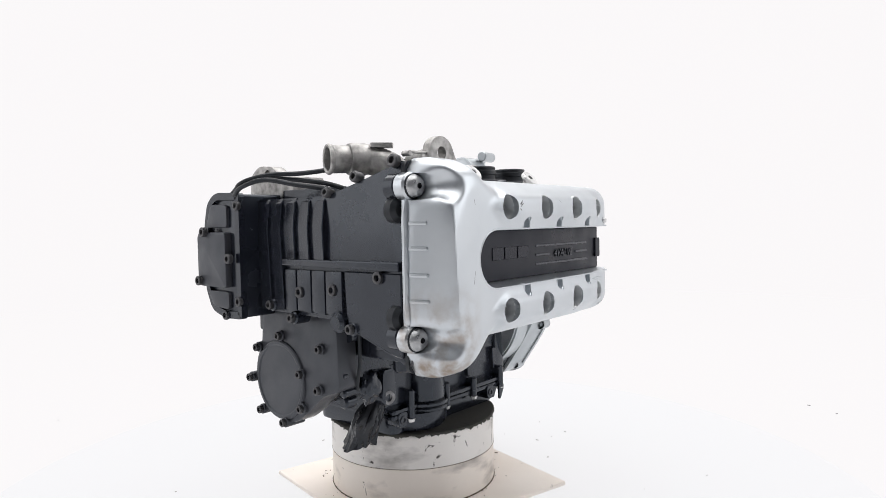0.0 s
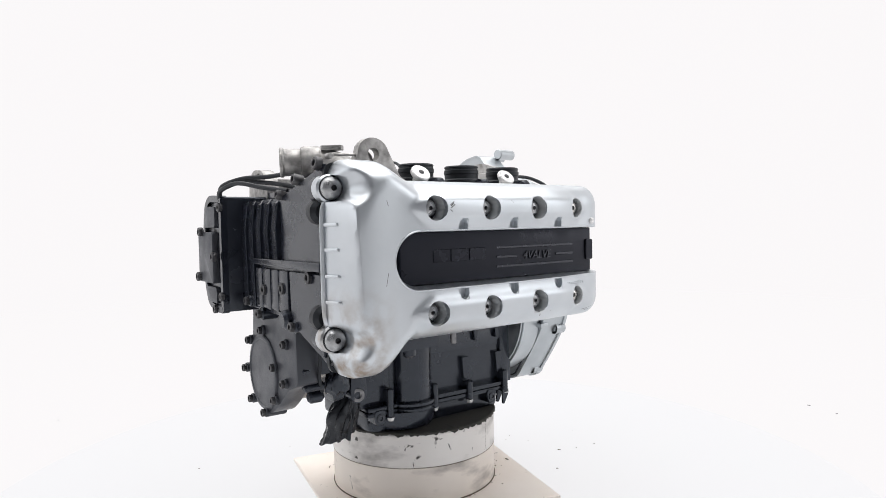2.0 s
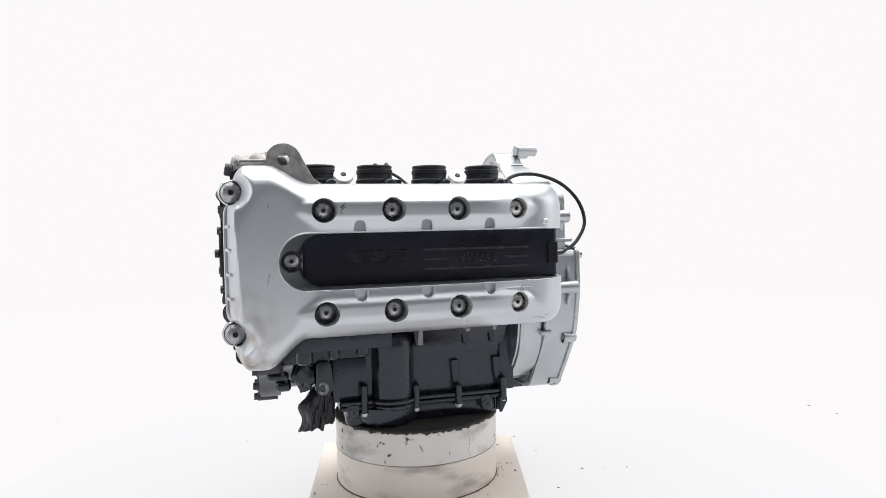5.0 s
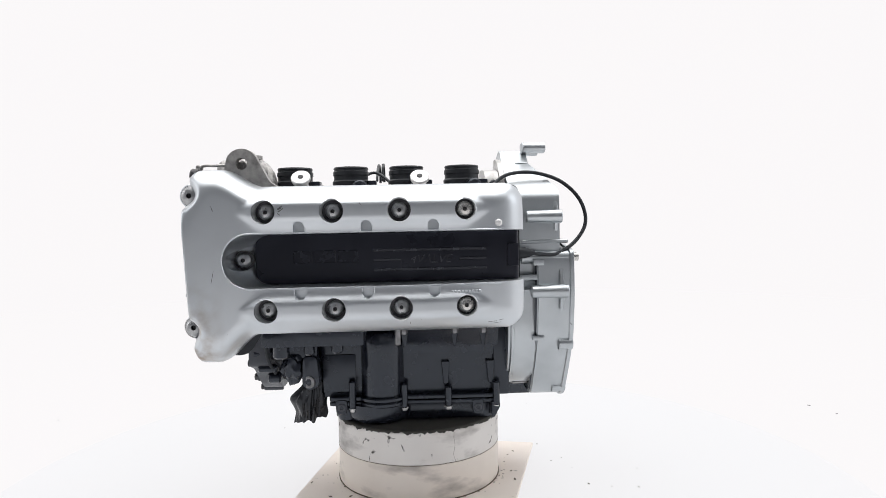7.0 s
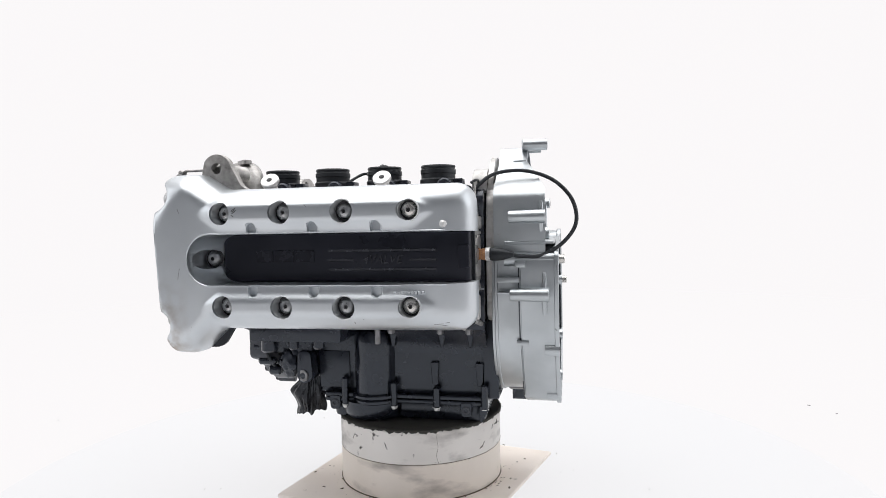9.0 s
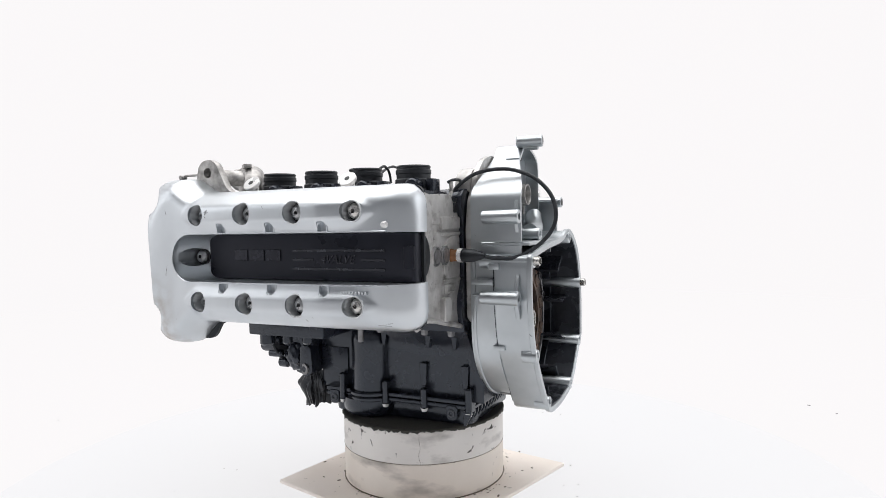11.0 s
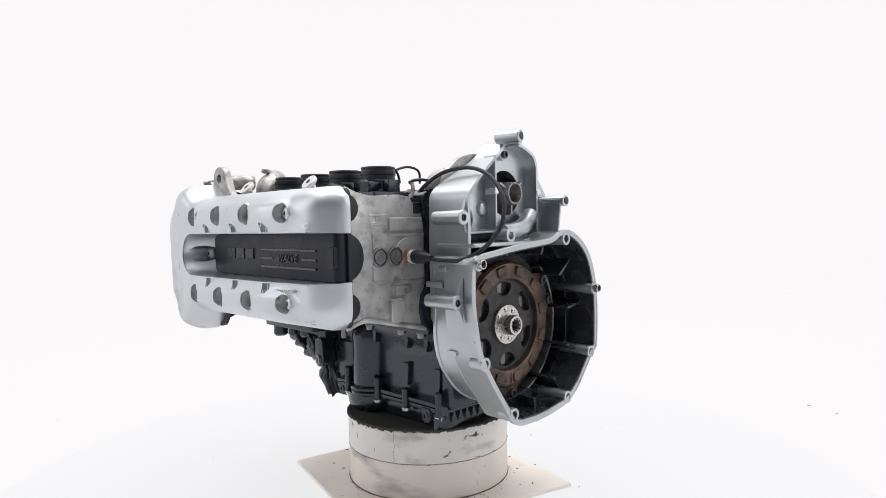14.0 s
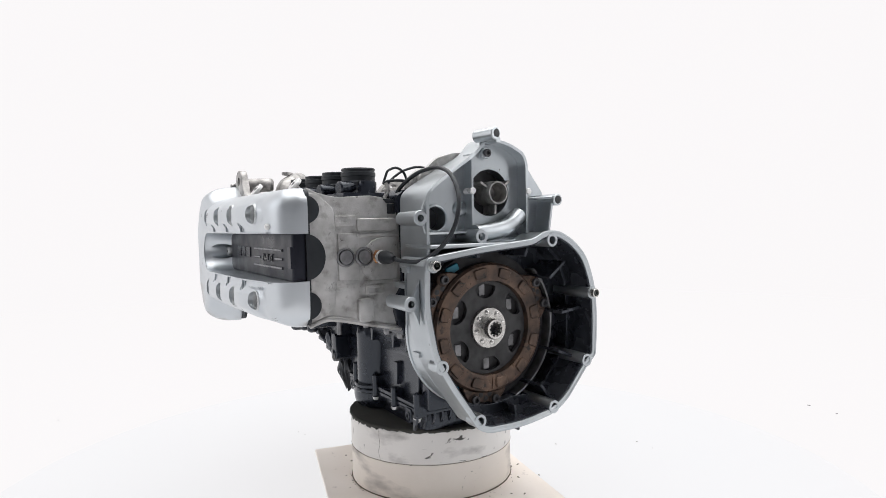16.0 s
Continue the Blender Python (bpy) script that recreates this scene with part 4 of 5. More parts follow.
rod(bm, (-0.2815, -0.2450, 0.5165), (-0.2815, -0.2330, 0.5165), 0.0032, 0.0008, 14)
part("clip_arm", bm, M_ALU2, lifting_eye)

bm = bmesh.new()
D = Vector((-0.92, 0.38, -0.02)).normalized()
P0 = Vector((-0.288, -0.1115, 0.520))
lathe(bm, P0, -D, [(0.0145, 0.030), (0.0145, 0.001), (0.0155, 0.0), (0.0178, 0.0), (0.0188, 0.0015), (0.0188, 0.004), (0.0172, 0.006), (0.0168, 0.026), (0.0190, 0.027), (0.0200, 0.030), (0.0200, 0.048), (0.0175, 0.056), (0.0, 0.058)], 36)
pipe = part("coolant_outlet", bm, M_ALU2, engine, "grey cast coolant outlet pipe, open")
bm = bmesh.new()
lathe(bm, P0 - D * 0.028, D, [(0.0, 0), (0.0144, 0.0)], 24)
part("bore", bm, M_HOLE, pipe)
bm = bmesh.new()
tube(bm, [(-0.248, -0.128, 0.522), (-0.236, -0.136, 0.520), (-0.222, -0.158, 0.508), (-0.216, -0.164, 0.485)], 0.0185, 20)
part("elbow", bm, M_ALU2, pipe)
bm = bmesh.new()
prism(bm, round_poly([(-0.250, -0.148), (-0.228, -0.166), (-0.220, -0.156), (-0.242, -0.138)], 0.004), "z", 0.5340, 0.5400, 0.001)
part("flange", bm, M_ALU2, pipe)
bm = bmesh.new()
prism(bm, round_poly([(-0.280, -0.170), (-0.205, -0.195), (-0.195, -0.15), (-0.265, -0.135)], 0.008), "z", 0.478, 0.490, 0.002)
part("foot", bm, M_ALU2, pipe)

bm = bmesh.new()
prism(bm, round_poly([(0.030, 0.478), (0.034, 0.505), (0.052, 0.525), (0.088, 0.528), (0.108, 0.515), (0.112, 0.478)], 0.009), "x", -0.252, -0.232, 0.002)
hole = bmesh.new()
rod(hole, (-0.28, 0.066, 0.514), (-0.22, 0.066, 0.514), 0.007, 0.0001, 20)
rear_lug = part("rear_lug", carve(bm, hole), M_ALU2, engine, "grey cast mounting lug with a hole")
bm = bmesh.new()
box(bm, -0.235, -0.17, 0.04, 0.10, 0.478, 0.512, 0.004)
part("web", bm, M_ALU2, rear_lug)
for k, pts in enumerate(([(-0.315, 0.052, 0.484), (-0.318, 0.028, 0.498), (-0.300, -0.005, 0.507), (-0.275, -0.045, 0.508), (-0.255, -0.095, 0.512), (-0.235, -0.125, 0.515)], [(-0.315, 0.058, 0.484), (-0.316, 0.034, 0.494), (-0.298, 0.004, 0.503), (-0.278, -0.035, 0.500), (-0.262, -0.075, 0.494), (-0.25, -0.10, 0.486)], [(-0.318, 0.046, 0.482), (-0.322, 0.022, 0.492), (-0.310, -0.012, 0.500), (-0.290, -0.055, 0.492), (-0.27, -0.09, 0.486)])):
    bm = bmesh.new()
    tube(bm, pts, 0.0031)
    part("cable", bm, M_RUBBER, engine, "black cable over the timing case")

# --- throttle bodies on top of the head
bm = bmesh.new()
box(bm, -0.215, 0.098, -0.178, -0.105, 0.468, 0.486, 0.004)
intake = part("intake_manifold", bm, M_BLACK, engine, "black intake manifold block")
for k, x in enumerate((-0.1800, -0.1000, -0.0200, 0.0600)):
    bm = bmesh.new()
    lathe(bm, (x, -0.138, 0.480), (0, 0, 1), [(0.030, 0), (0.030, 0.006), (0.0265, 0.010), (0.0265, 0.022), (0.0245, 0.024), (0.0245, 0.030), (0.0255, 0.031), (0.0255, 0.036), (0.0242, 0.037), (0.0242, 0.0395), (0.0250, 0.0405), (0.0240, 0.0425), (0.0215, 0.0425), (0.0210, 0.040), (0.0205, 0.012), (0.0, 0.012)], 40)
    stub = part("intake_stub", bm, M_RUBBER, intake, "black round intake stub")
    bm = bmesh.new()
    rod(bm, (x + 0.012, -0.150, 0.494), (x + 0.016, -0.176, 0.492), 0.0105, 0.002, 20)
    part("injector_socket", bm, M_BLACK, stub)
    bm = bmesh.new()
    box(bm, x + 0.024, x + 0.037, -0.15, -0.128, 0.478, 0.503, 0.002)
    part("clamp", bm, M_BLACK, stub)
for x, y in ((-0.1550, -0.2330), (-0.001, -0.2170)):
    bm = bmesh.new()
    rod(bm, (x, y, 0.5035), (x, y + 0.0046, 0.4995), 0.0125, 0.001, 28)
    prism(bm, [(x - 0.008, 0.499), (x + 0.008, 0.499), (x + 0.011, 0.478), (x - 0.011, 0.478)], "y", y + 0.004, y + 0.0075, 0.0008, 1)
    tab = part("tab", bm, M_LETTER, engine, "pale aluminium tab with a hole")
    bolt(tab, (x, y - 0.0001, 0.5036), (0, -0.754, 0.656), 0.0030, 0.0006, M_HOLE, "plain")
for pts in ([(-0.10, -0.10, 0.50), (-0.075, -0.07, 0.520), (-0.055, -0.08, 0.512), (-0.04, -0.10, 0.495)], [(-0.06, -0.0397, 0.5097), (-0.06, -0.0348, 0.5224), (-0.06, -0.0299, 0.5322), (-0.06, -0.0148, 0.5376), (-0.06, -0.002, 0.5322), (-0.06, 0.0037, 0.5235), (-0.06, 0.0069, 0.5108)], [(-0.07, -0.0253, 0.5107), (-0.07, -0.0205, 0.5166), (-0.07, -0.0025, 0.5299), (-0.07, 0.0156, 0.5375), (-0.07, 0.034, 0.5412), (-0.07, 0.0527, 0.5389), (-0.07, 0.0626, 0.5311), (-0.07, 0.0634, 0.5127)], [(0.104, -0.118, 0.498), (0.110, -0.1127, 0.5016), (0.110, -0.095, 0.5029), (0.110, -0.08, 0.5008), (0.110, -0.073, 0.4977)]):
    bm = bmesh.new()
    tube(bm, pts, 0.0022)
    part("cable", bm, M_RUBBER, engine, "thin black cable between the intake stubs")
bm = bmesh.new()
prism(bm, round_poly([(-0.1244, 0.4765), (-0.1025, 0.4750), (-0.106, 0.4705), (-0.119, 0.4700)], 0.0015), "x", 0.098, 0.114, 0.001)
box(bm, 0.104, 0.1135, -0.1178, -0.1045, 0.4545, 0.4695, 0.002)
box(bm, 0.1125, 0.1142, -0.1125, -0.1095, 0.458, 0.466, 0.0005, 1)
part("connector", bm, M_RUBBER, engine, "black plastic connector")
bm = bmesh.new()
tube(bm, [(0.108, -0.1163, 0.4995), (0.108, -0.114, 0.492), (0.108, -0.1147, 0.4856), (0.108, -0.1197, 0.4776)], 0.0028)
box(bm, 0.1065, 0.1095, -0.124, -0.110, 0.4865, 0.4890, 0.0006, 1)
part("plug_clip", bm, M_ALU2, engine, "pale grey plug clip")

# --- silver bell housing at the rear
BELL = round_poly([(-0.118, 0.3935), (-0.036, 0.4045), (0.055, 0.4125), (0.074, 0.4225), (0.098, 0.4245), (0.125, 0.412), (0.152, 0.388), (0.169, 0.345), (0.1735, 0.294), (0.170, 0.236), (0.158, 0.2285), (0.116, 0.181), (0.090, 0.163), (0.030, 0.153), (-0.026, 0.1545), (-0.0425, 0.1620), (-0.0835, 0.2205), (-0.1095, 0.2640), (-0.1215, 0.33), (-0.1200, 0.378)], [0.006, 0.02, 0.02, 0.008, 0.012, 0.02, 0.025, 0.025, 0.025, 0.008, 0.01, 0.01, 0.016, 0.03, 0.012, 0.006, 0.02, 0.02, 0.02, 0.01])
bm = bmesh.new()
ring(bm, BELL, inset(BELL, 0.0055), "x", 0.1735, 0.2275)
bell = part("bell_housing", bm, M_BELL, engine, "silver cast clutch bell housing, open at the rear")
# round casing about the crankshaft, widening to the housing's outline on the far side
CASING = [(-0.036, 0.3995), (-0.1025, 0.3905)] + [(0.0155 + 0.118 * math.cos(radians(a)), 0.2855 + 0.118 * math.sin(radians(a))) for a in range(180, 292, 6)] + [(0.094, 0.171), (0.119, 0.190), (0.154, 0.231), (0.1645, 0.240), (0.168, 0.294), (0.1635, 0.345), (0.148, 0.384), (0.122, 0.406), (0.098, 0.4190), (0.076, 0.4170), (0.055, 0.4075)]
bm = bmesh.new()
ring(bm, inset(CASING, 0.0051), inset(CASING, 0.0066), "x", 0.1346, 0.1758)
part("lining", bm, M_DARK, bell, "glossy black inner wall")
for x0, x1, mat in ((0.1722, 0.1738, M_BELL), (0.1739, 0.1757, M_DARK)):
    bm = bmesh.new()
    prism(bm, inset(BELL, 0.003 if mat is M_BELL else 0.0056), "x", x0, x1)
    cut = bmesh.new()
    prism(cut, inset(CASING, 0.0052), "x", 0.16, 0.19)
    part("step_plate", carve(bm, cut), mat, bell)
bm = bmesh.new()
ring(bm, inset(BELL, 0.0056), inset(BELL, 0.0072), "x", 0.1700, 0.2255)
part("lining", bm, M_DARK, bell, "glossy black inner wall")
bm = bmesh.new()
prism(bm, inset(CASING, 0.0052), "x", 0.1346, 0.146)
part("back_wall", bm, M_DARK, bell)
bm = bmesh.new()
prism(bm, inset(CASING, 0.0012), "x", 0.1300, 0.1342, 0.001)
part("front_plate", bm, M_BELL, bell)
bm = bmesh.new()
ring(bm, inset(BELL, -0.0028), inset(BELL, 0.001), "x", 0.2215, 0.2281)
part("rim", bm, M_BELL, bell)
# narrower casing behind the step
bm = bmesh.new()
ring(bm, CASING, inset(CASING, 0.0050), "x", 0.1346, 0.1724)
part("ring_casing", bm, M_BELL, bell)
bm = bmesh.new()
ring(bm, inset(CASING, -0.0018), inset(CASING, 0.0040), "x", 0.1343, 0.1390)
part("casing_band", bm, M_BELL, bell)
GB = ((-0.1095, 0.3855), (0.0886, 0.4125), (0.1656, 0.331), (0.1535, 0.230), (0.0882, 0.170), (-0.0416, 0.1715), (-0.0995, 0.2520))
for y, z in GB:
    bm = bmesh.new()
    x0 = 0.150 if y > 0 or z > 0.3 else 0.207
    lathe(bm, (x0, y, z), (1, 0, 0), [(0.0098, 0), (0.0098, 0.2275 - x0), (0.0093, 0.2285 - x0), (0.0058, 0.2285 - x0), (0.0052, 0.226 - x0), (0.0052, 0.208 - x0), (0, 0.208 - x0)], 28)
    boss = part("bolt_boss", bm, M_BELL, bell)
    bolt(boss, (0.2095, y, z), (1, 0, 0), 0.0051, 0.0005, M_HOLE, "plain", "bore")
for a in (8, 38, 68, -22, -52, -80, 110):
    bm = bmesh.new()
    c, s = math.cos(radians(a)), math.sin(radians(a))
    r0, r1 = 0.112, 0.150 if a < 60 else 0.125
    cy, cz = 0.015, 0.286
    n = Vector((-s, c)) * 0.0022
    prism(bm, [(cy + r0 * c + n.x, cz + r0 * s + n.y), (cy + r1 * c + n.x, cz + r1 * s + n.y), (cy + r1 * c - n.x, cz + r1 * s - n.y), (cy + r0 * c - n.x, cz + r0 * s - n.y)], "x", 0.145, 0.205, 0.0006, 1)
    part("rib", bm, M_DARK, bell)
for z, y, x0, x1 in ((0.447, -0.1155, 0.157, 0.2105), (0.3365, -0.1345, 0.160, 0.2150)):
    bm = bmesh.new()
    lathe(bm, (x0, y - 0.003, z), (1, 0.02, 0), [(0, 0), (0.0082, 0), (0.009, 0.001), (0.0102, x1 - x0 - 0.001), (0.0095, x1 - x0), (0.0048, x1 - x0), (0.0044, x1 - x0 - 0.012), (0, x1 - x0 - 0.012)], 28)
    yw = -0.1050 if z > 0.4 else -0.1215
    prism(bm, [(y + 0.002, z + 0.008), (yw, z + 0.032), (yw, z - 0.032), (y + 0.002, z - 0.008)], "x", x1 - 0.010, x1 - 0.004, 0.001, 1)
    boss = part("mounting_boss", bm, M_BELL, bell)
    bolt(boss, (x1 - 0.0115, y - 0.002, z), (1, 0, 0), 0.0043, 0.0004, M_HOLE, "plain", "bore")

for x0, x1, z0, z1, y in ((0.166, 0.182, 0.374, 0.383, -0.1245), (0.140, 0.172, 0.352, 0.360, -0.1225), (0.166, 0.184, 0.2585, 0.2655, -0.1225), (0.140, 0.172, 0.336, 0.3385, -0.1225)):
    bm = bmesh.new()
    box(bm, x0, x1, y if z0 > 0.3 else y + 0.012, -0.095, z0, z1, 0.0015)
    part("cast_pad", bm, M_BELL, bell)
for y, z in ((-0.1095, 0.3855), (0.1656, 0.331)):
    bm = bmesh.new()
    lathe(bm, (0.2275, y, z), (1, 0, 0), [(0.0052, 0), (0.0066, 0), (0.0066, 0.0085), (0.0060, 0.0092), (0.0048, 0.0092), (0.0046, 0)], 24)
    part("dowel_sleeve", bm, M_STEEL, bell, "bright steel dowel sleeve")
# --- upper housing above the bell
def rake(ob):
    """The front edge leans back from the left pocket to the right one."""
    for v in ob.data.vertices:
        if v.co.x > 0.19:
            v.co.x -= 0.031 * min(max((v.co.y + 0.100) / 0.086, 0.0), 1.0)
    return ob


UP = round_poly([(-0.109, 0.390), (-0.108, 0.478), (-0.099, 0.4885), (-0.057, 0.5135), (-0.010, 0.538), (0.010, 0.562), (0.048, 0.5575), (0.078, 0.543), (0.0855, 0.528), (0.0855, 0.414)], [0.003, 0.010, 0.012, 0.02, 0.02, 0.012, 0.024, 0.018, 0.01, 0.003])
bm = bmesh.new()
ring(bm, UP, inset(UP, 0.0045), "x", 0.1347, 0.2095)
upper = rake(part("upper_housing", bm, M_BELL, engine, "silver cast upper housing with open pockets"))
bm = bmesh.new()
prism(bm, inset(UP, 0.003), "x", 0.1347, 0.1580)
cut = bmesh.new()
rod(cut, (0.12, -0.067, 0.4465), (0.18, -0.067, 0.4465), 0.0165, 0.0001, 32)
rod(cut, (0.12, 0.0285, 0.4835), (0.18, 0.0285, 0.4835), 0.0345, 0.0001, 40)
part("back_wall", carve(bm, cut), M_BELL, upper)
bm = bmesh.new()
box(bm, 0.157, 0.1785, -0.0165, -0.0125, 0.428, 0.538, 0.0008, 1)
part("partition", bm, M_BELL, upper)
bm = bmesh.new()
prism(bm, [(0.157, -0.108), (0.210, -0.108), (0.179, -0.0125), (0.157, -0.0125)], "z", 0.4245, 0.4285, 0.0008, 1)
part("pocket_floor", bm, M_BELL, upper)
bm = bmesh.new()
lathe(bm, (0.1580, -0.067, 0.4465), (1, 0, 0), [(0.0165, -0.015), (0.0165, 0.0040), (0.0175, 0.0050), (0.0195, 0.0040), (0.0205, 0)], 36)
part("bore_rim", bm, M_BELL, upper)
bm = bmesh.new()
lathe(bm, (0.1578, -0.024, 0.4600), (1, 0, 0), [(0.012, 0), (0.0115, 0.002), (0.009, 0.005), (0.004, 0.0065), (0, 0.0067)], 28)
part("dome_boss", bm, M_BELL, upper)
# Floors of both bores are blackened in place of deep shade.
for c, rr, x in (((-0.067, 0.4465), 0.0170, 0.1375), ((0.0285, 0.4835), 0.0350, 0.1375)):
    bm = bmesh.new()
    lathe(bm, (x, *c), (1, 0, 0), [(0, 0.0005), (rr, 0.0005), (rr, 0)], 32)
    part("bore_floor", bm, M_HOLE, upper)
TY, TZ = 0.0320, 0.4828
bm = bmesh.new()
lathe(bm, (0.138, TY, TZ), (1, 0, 0), [(0.0180, 0), (0.0172, 0.037), (0.0165, 0.0386), (0.0148, 0.0386), (0.0143, 0.037), (0.0140, 0.008), (0, 0.008)], 36)
for a in (35, 150, 268):
    c, s = math.cos(radians(a)), math.sin(radians(a))
    n = Vector((-s, c)) * 0.0018
    prism(bm, [(TY + 0.0165 * c + n.x, TZ + 0.0165 * s + n.y), (TY + 0.031 * c + n.x, TZ + 0.031 * s + n.y), (TY + 0.031 * c - n.x, TZ + 0.031 * s - n.y), (TY + 0.0165 * c - n.x, TZ + 0.0165 * s - n.y)], "x", 0.14, 0.170, 0.0005, 1)
part("guide_tube", bm, M_ALU2, upper, "grey cast guide tube with three webs")
bm = bmesh.new()
rod(bm, (0.157, 0.0200, 0.5410), (0.165, 0.0200, 0.5410), 0.0085, 0.001, 24)
part("small_boss", bm, M_BELL, upper)
bolt(upper, (0.165, 0.0200, 0.5410), (1, 0, 0), 0.0058, 0.0045, M_BOLT, "socket")
bm = bmesh.new()
rod(bm, (0.170, -0.001, 0.5630), (0.2095, 0.0055, 0.5635), 0.0092, 0.0012, 28)
rod(bm, (0.172, 0.014, 0.5560), (0.1995, 0.0165, 0.5565), 0.0050, 0.001, 16)
top_boss = part("top_boss", bm, M_BELL, upper)
bolt(top_boss, (0.2093, 0.0055, 0.5635), (1, 0.1, 0), 0.0052, 0.0006, M_HOLE, "plain", "bore")
for y, z in ((-0.0145, 0.4850), (0.0860, 0.4850)):
    bm = bmesh.new()
    rod(bm, (0.160, y, z), (0.1805, y, z), 0.0048, 0.001, 16)
    part("pin_boss", bm, M_LETTER, upper)
# curved guide between the pockets, and lower boss
bm = bmesh.new()
tube(bm, [(0.196, -0.024, 0.4245), (0.194, 0.002, 0.4265), (0.188, 0.030, 0.4310), (0.180, 0.052, 0.4385), (0.174, 0.070, 0.4500)], 0.0125, 16)
part("guide_rail", bm, M_BELL, upper)
bm = bmesh.new()
lathe(bm, (0.158, -0.023, 0.4205), (1, 0, 0), [(0.0100, 0), (0.0100, 0.053), (0.0095, 0.054), (0.0055, 0.054), (0.005, 0.052), (0.005, 0.04), (0, 0.04)], 28)
part("bolt_boss", bm, M_BELL, upper)
bolt(upper, (0.1985, -0.023, 0.4205), (1, 0, 0), 0.0049, 0.0006, M_HOLE, "plain", "bore")
# deck between the bell rim and the pockets
bm = bmesh.new()
prism(bm, [(0.150, -0.110), (0.222, -0.110), (0.222, 0.060), (0.205, 0.086), (0.150, 0.086)], "z", 0.4065, 0.4120, 0.0012, 1)
part("deck", bm, M_BELL, upper)
# side gusset with its mounting lug
bm = bmesh.new()
prism(bm, [(0.084, 0.532), (0.089, 0.532), (0.126, 0.484), (0.126, 0.478), (0.084, 0.478)], "x", 0.155, 0.163, 0.0012, 1)
prism(bm, [(0.084, 0.474), (0.116, 0.476), (0.116, 0.470), (0.106, 0.4195), (0.084, 0.4165)], "x", 0.165, 0.171, 0.0012, 1)
prism(bm, [(0.155, 0.084), (0.178, 0.084), (0.207, 0.110), (0.207, 0.117), (0.155, 0.117)], "z", 0.4725, 0.4765, 0.001, 1)
prism(bm, [(0.109, 0.474), (0.114, 0.474), (0.105, 0.419), (0.100, 0.419)], "x", 0.165, 0.204, 0.001, 1)
gusset = part("side_gusset", bm, M_BELL, upper)
bm = bmesh.new()
rod(bm, (0.150, 0.1165, 0.4715), (0.2095, 0.1165, 0.4715), 0.0088, 0.0012, 24)
part("lug", bm, M_BELL, gusset)
bolt(gusset, (0.2095, 0.1165, 0.4715), (1, 0, 0), 0.0048, 0.0006, M_HOLE, "plain", "bore")
# grey casting that stands up in front of the upper housing
bm = bmesh.new()
prism(bm, round_poly([(-0.085, 0.485), (-0.080, 0.508), (-0.062, 0.521), (-0.02, 0.526), (0.02, 0.526), (0.04, 0.485)], 0.01), "x", 0.100, 0.122, 0.003)
breather = part("breather_casting", bm, M_ALU, engine, "grey cast breather block")
bm = bmesh.new()
prism(bm, round_poly([(-0.080, 0.485), (-0.072, 0.512), (-0.045, 0.535), (-0.016, 0.5435), (0.010, 0.5435), (0.03, 0.485)], 0.008), "x", 0.1235, 0.1315, 0.0015)
part("web", bm, M_ALU, breather)

# --- clutch inside the bell
CY, CZ = 0.0155, 0.2855
clutch = tagged(new("clutch"), "rusty clutch with bright splined hub")
clutch.parent = engine
bm = bmesh.new()
lathe(bm, (0.146, CY, CZ), (1, 0, 0), [(0, 0), (0.112, 0), (0.112, 0.010), (0.108, 0.012), (0, 0.012)], 64)
part("flywheel", bm, M_DISC, clutch, "dark flywheel")
bm = bmesh.new()
lathe(bm, (0.158, CY, CZ), (1, 0, 0), [(0.0685, 0), (0.0955, 0), (0.0965, 0.004), (0.0955, 0.013), (0.092, 0.0165), (0.073, 0.0175), (0.0695, 0.0165), (0.0685, 0.012), (0.0685, 0)], 64)
plate2 = part("pressure_plate", bm, M_RUST, clutch, "rusty brown pressure plate ring")
for k in range(12):
    a = radians(30 * k + 12)
    c, s = math.cos(a), math.sin(a)
    bm = bmesh.new()
    pts = []
    for rr, da in ((0.0745, -0.125), (0.0745, 0.125), (0.0900, 0.12), (0.0900, -0.12)):
        pts.append((CY + rr * math.cos(a + da), CZ + rr * math.sin(a + da)))
    prism(bm, round_poly(pts, 0.004), "x", 0.172, 0.1778, 0.0012, 1)
    part("boss", bm, M_RUST, plate2)
for k in range(3):
    a = radians(120 * k + 25)
    for da in (-0.17, 0.17):
        y, z = CY + 0.1065 * math.cos(a + da), CZ + 0.1065 * math.sin(a + da)
        bm = bmesh.new()
        rod(bm, (0.15, y, z), (0.170, y, z), 0.010, 0.002, 20)
        part("lug", bm, M_RUST, plate2)
        bolt(plate2, (0.170, y, z), (1, 0, 0), 0.0065, 0.005, M_BOLT, "socket")
    bm = bmesh.new()
    prism(bm, [(CY + r * math.cos(a + d), CZ + r * math.sin(a + d)) for r, d in ((0.093, -0.46), (0.104, -0.34), (0.1105, -0.27), (0.111, 0.0), (0.1105, 0.27), (0.104, 0.34), (0.093, 0.46))], "x", 0.156, 0.1685, 0.0015, 1)
    strap = part("strap", bm, M_RUST, plate2)
    # The three middle discs are near-black stand-ins for holes.
    for r, d in ((0.099, -0.07), (0.104, 0.02), (0.0985, 0.09), (0.0995, -0.20), (0.0995, 0.20)):
        bolt(strap, (0.1684, CY + r * math.cos(a + d), CZ + r * math.sin(a + d)), (1, 0, 0), 0.0032, 0.0008, M_HOLE if abs(d) < 0.1 else M_RUST, "plain", "rivet")
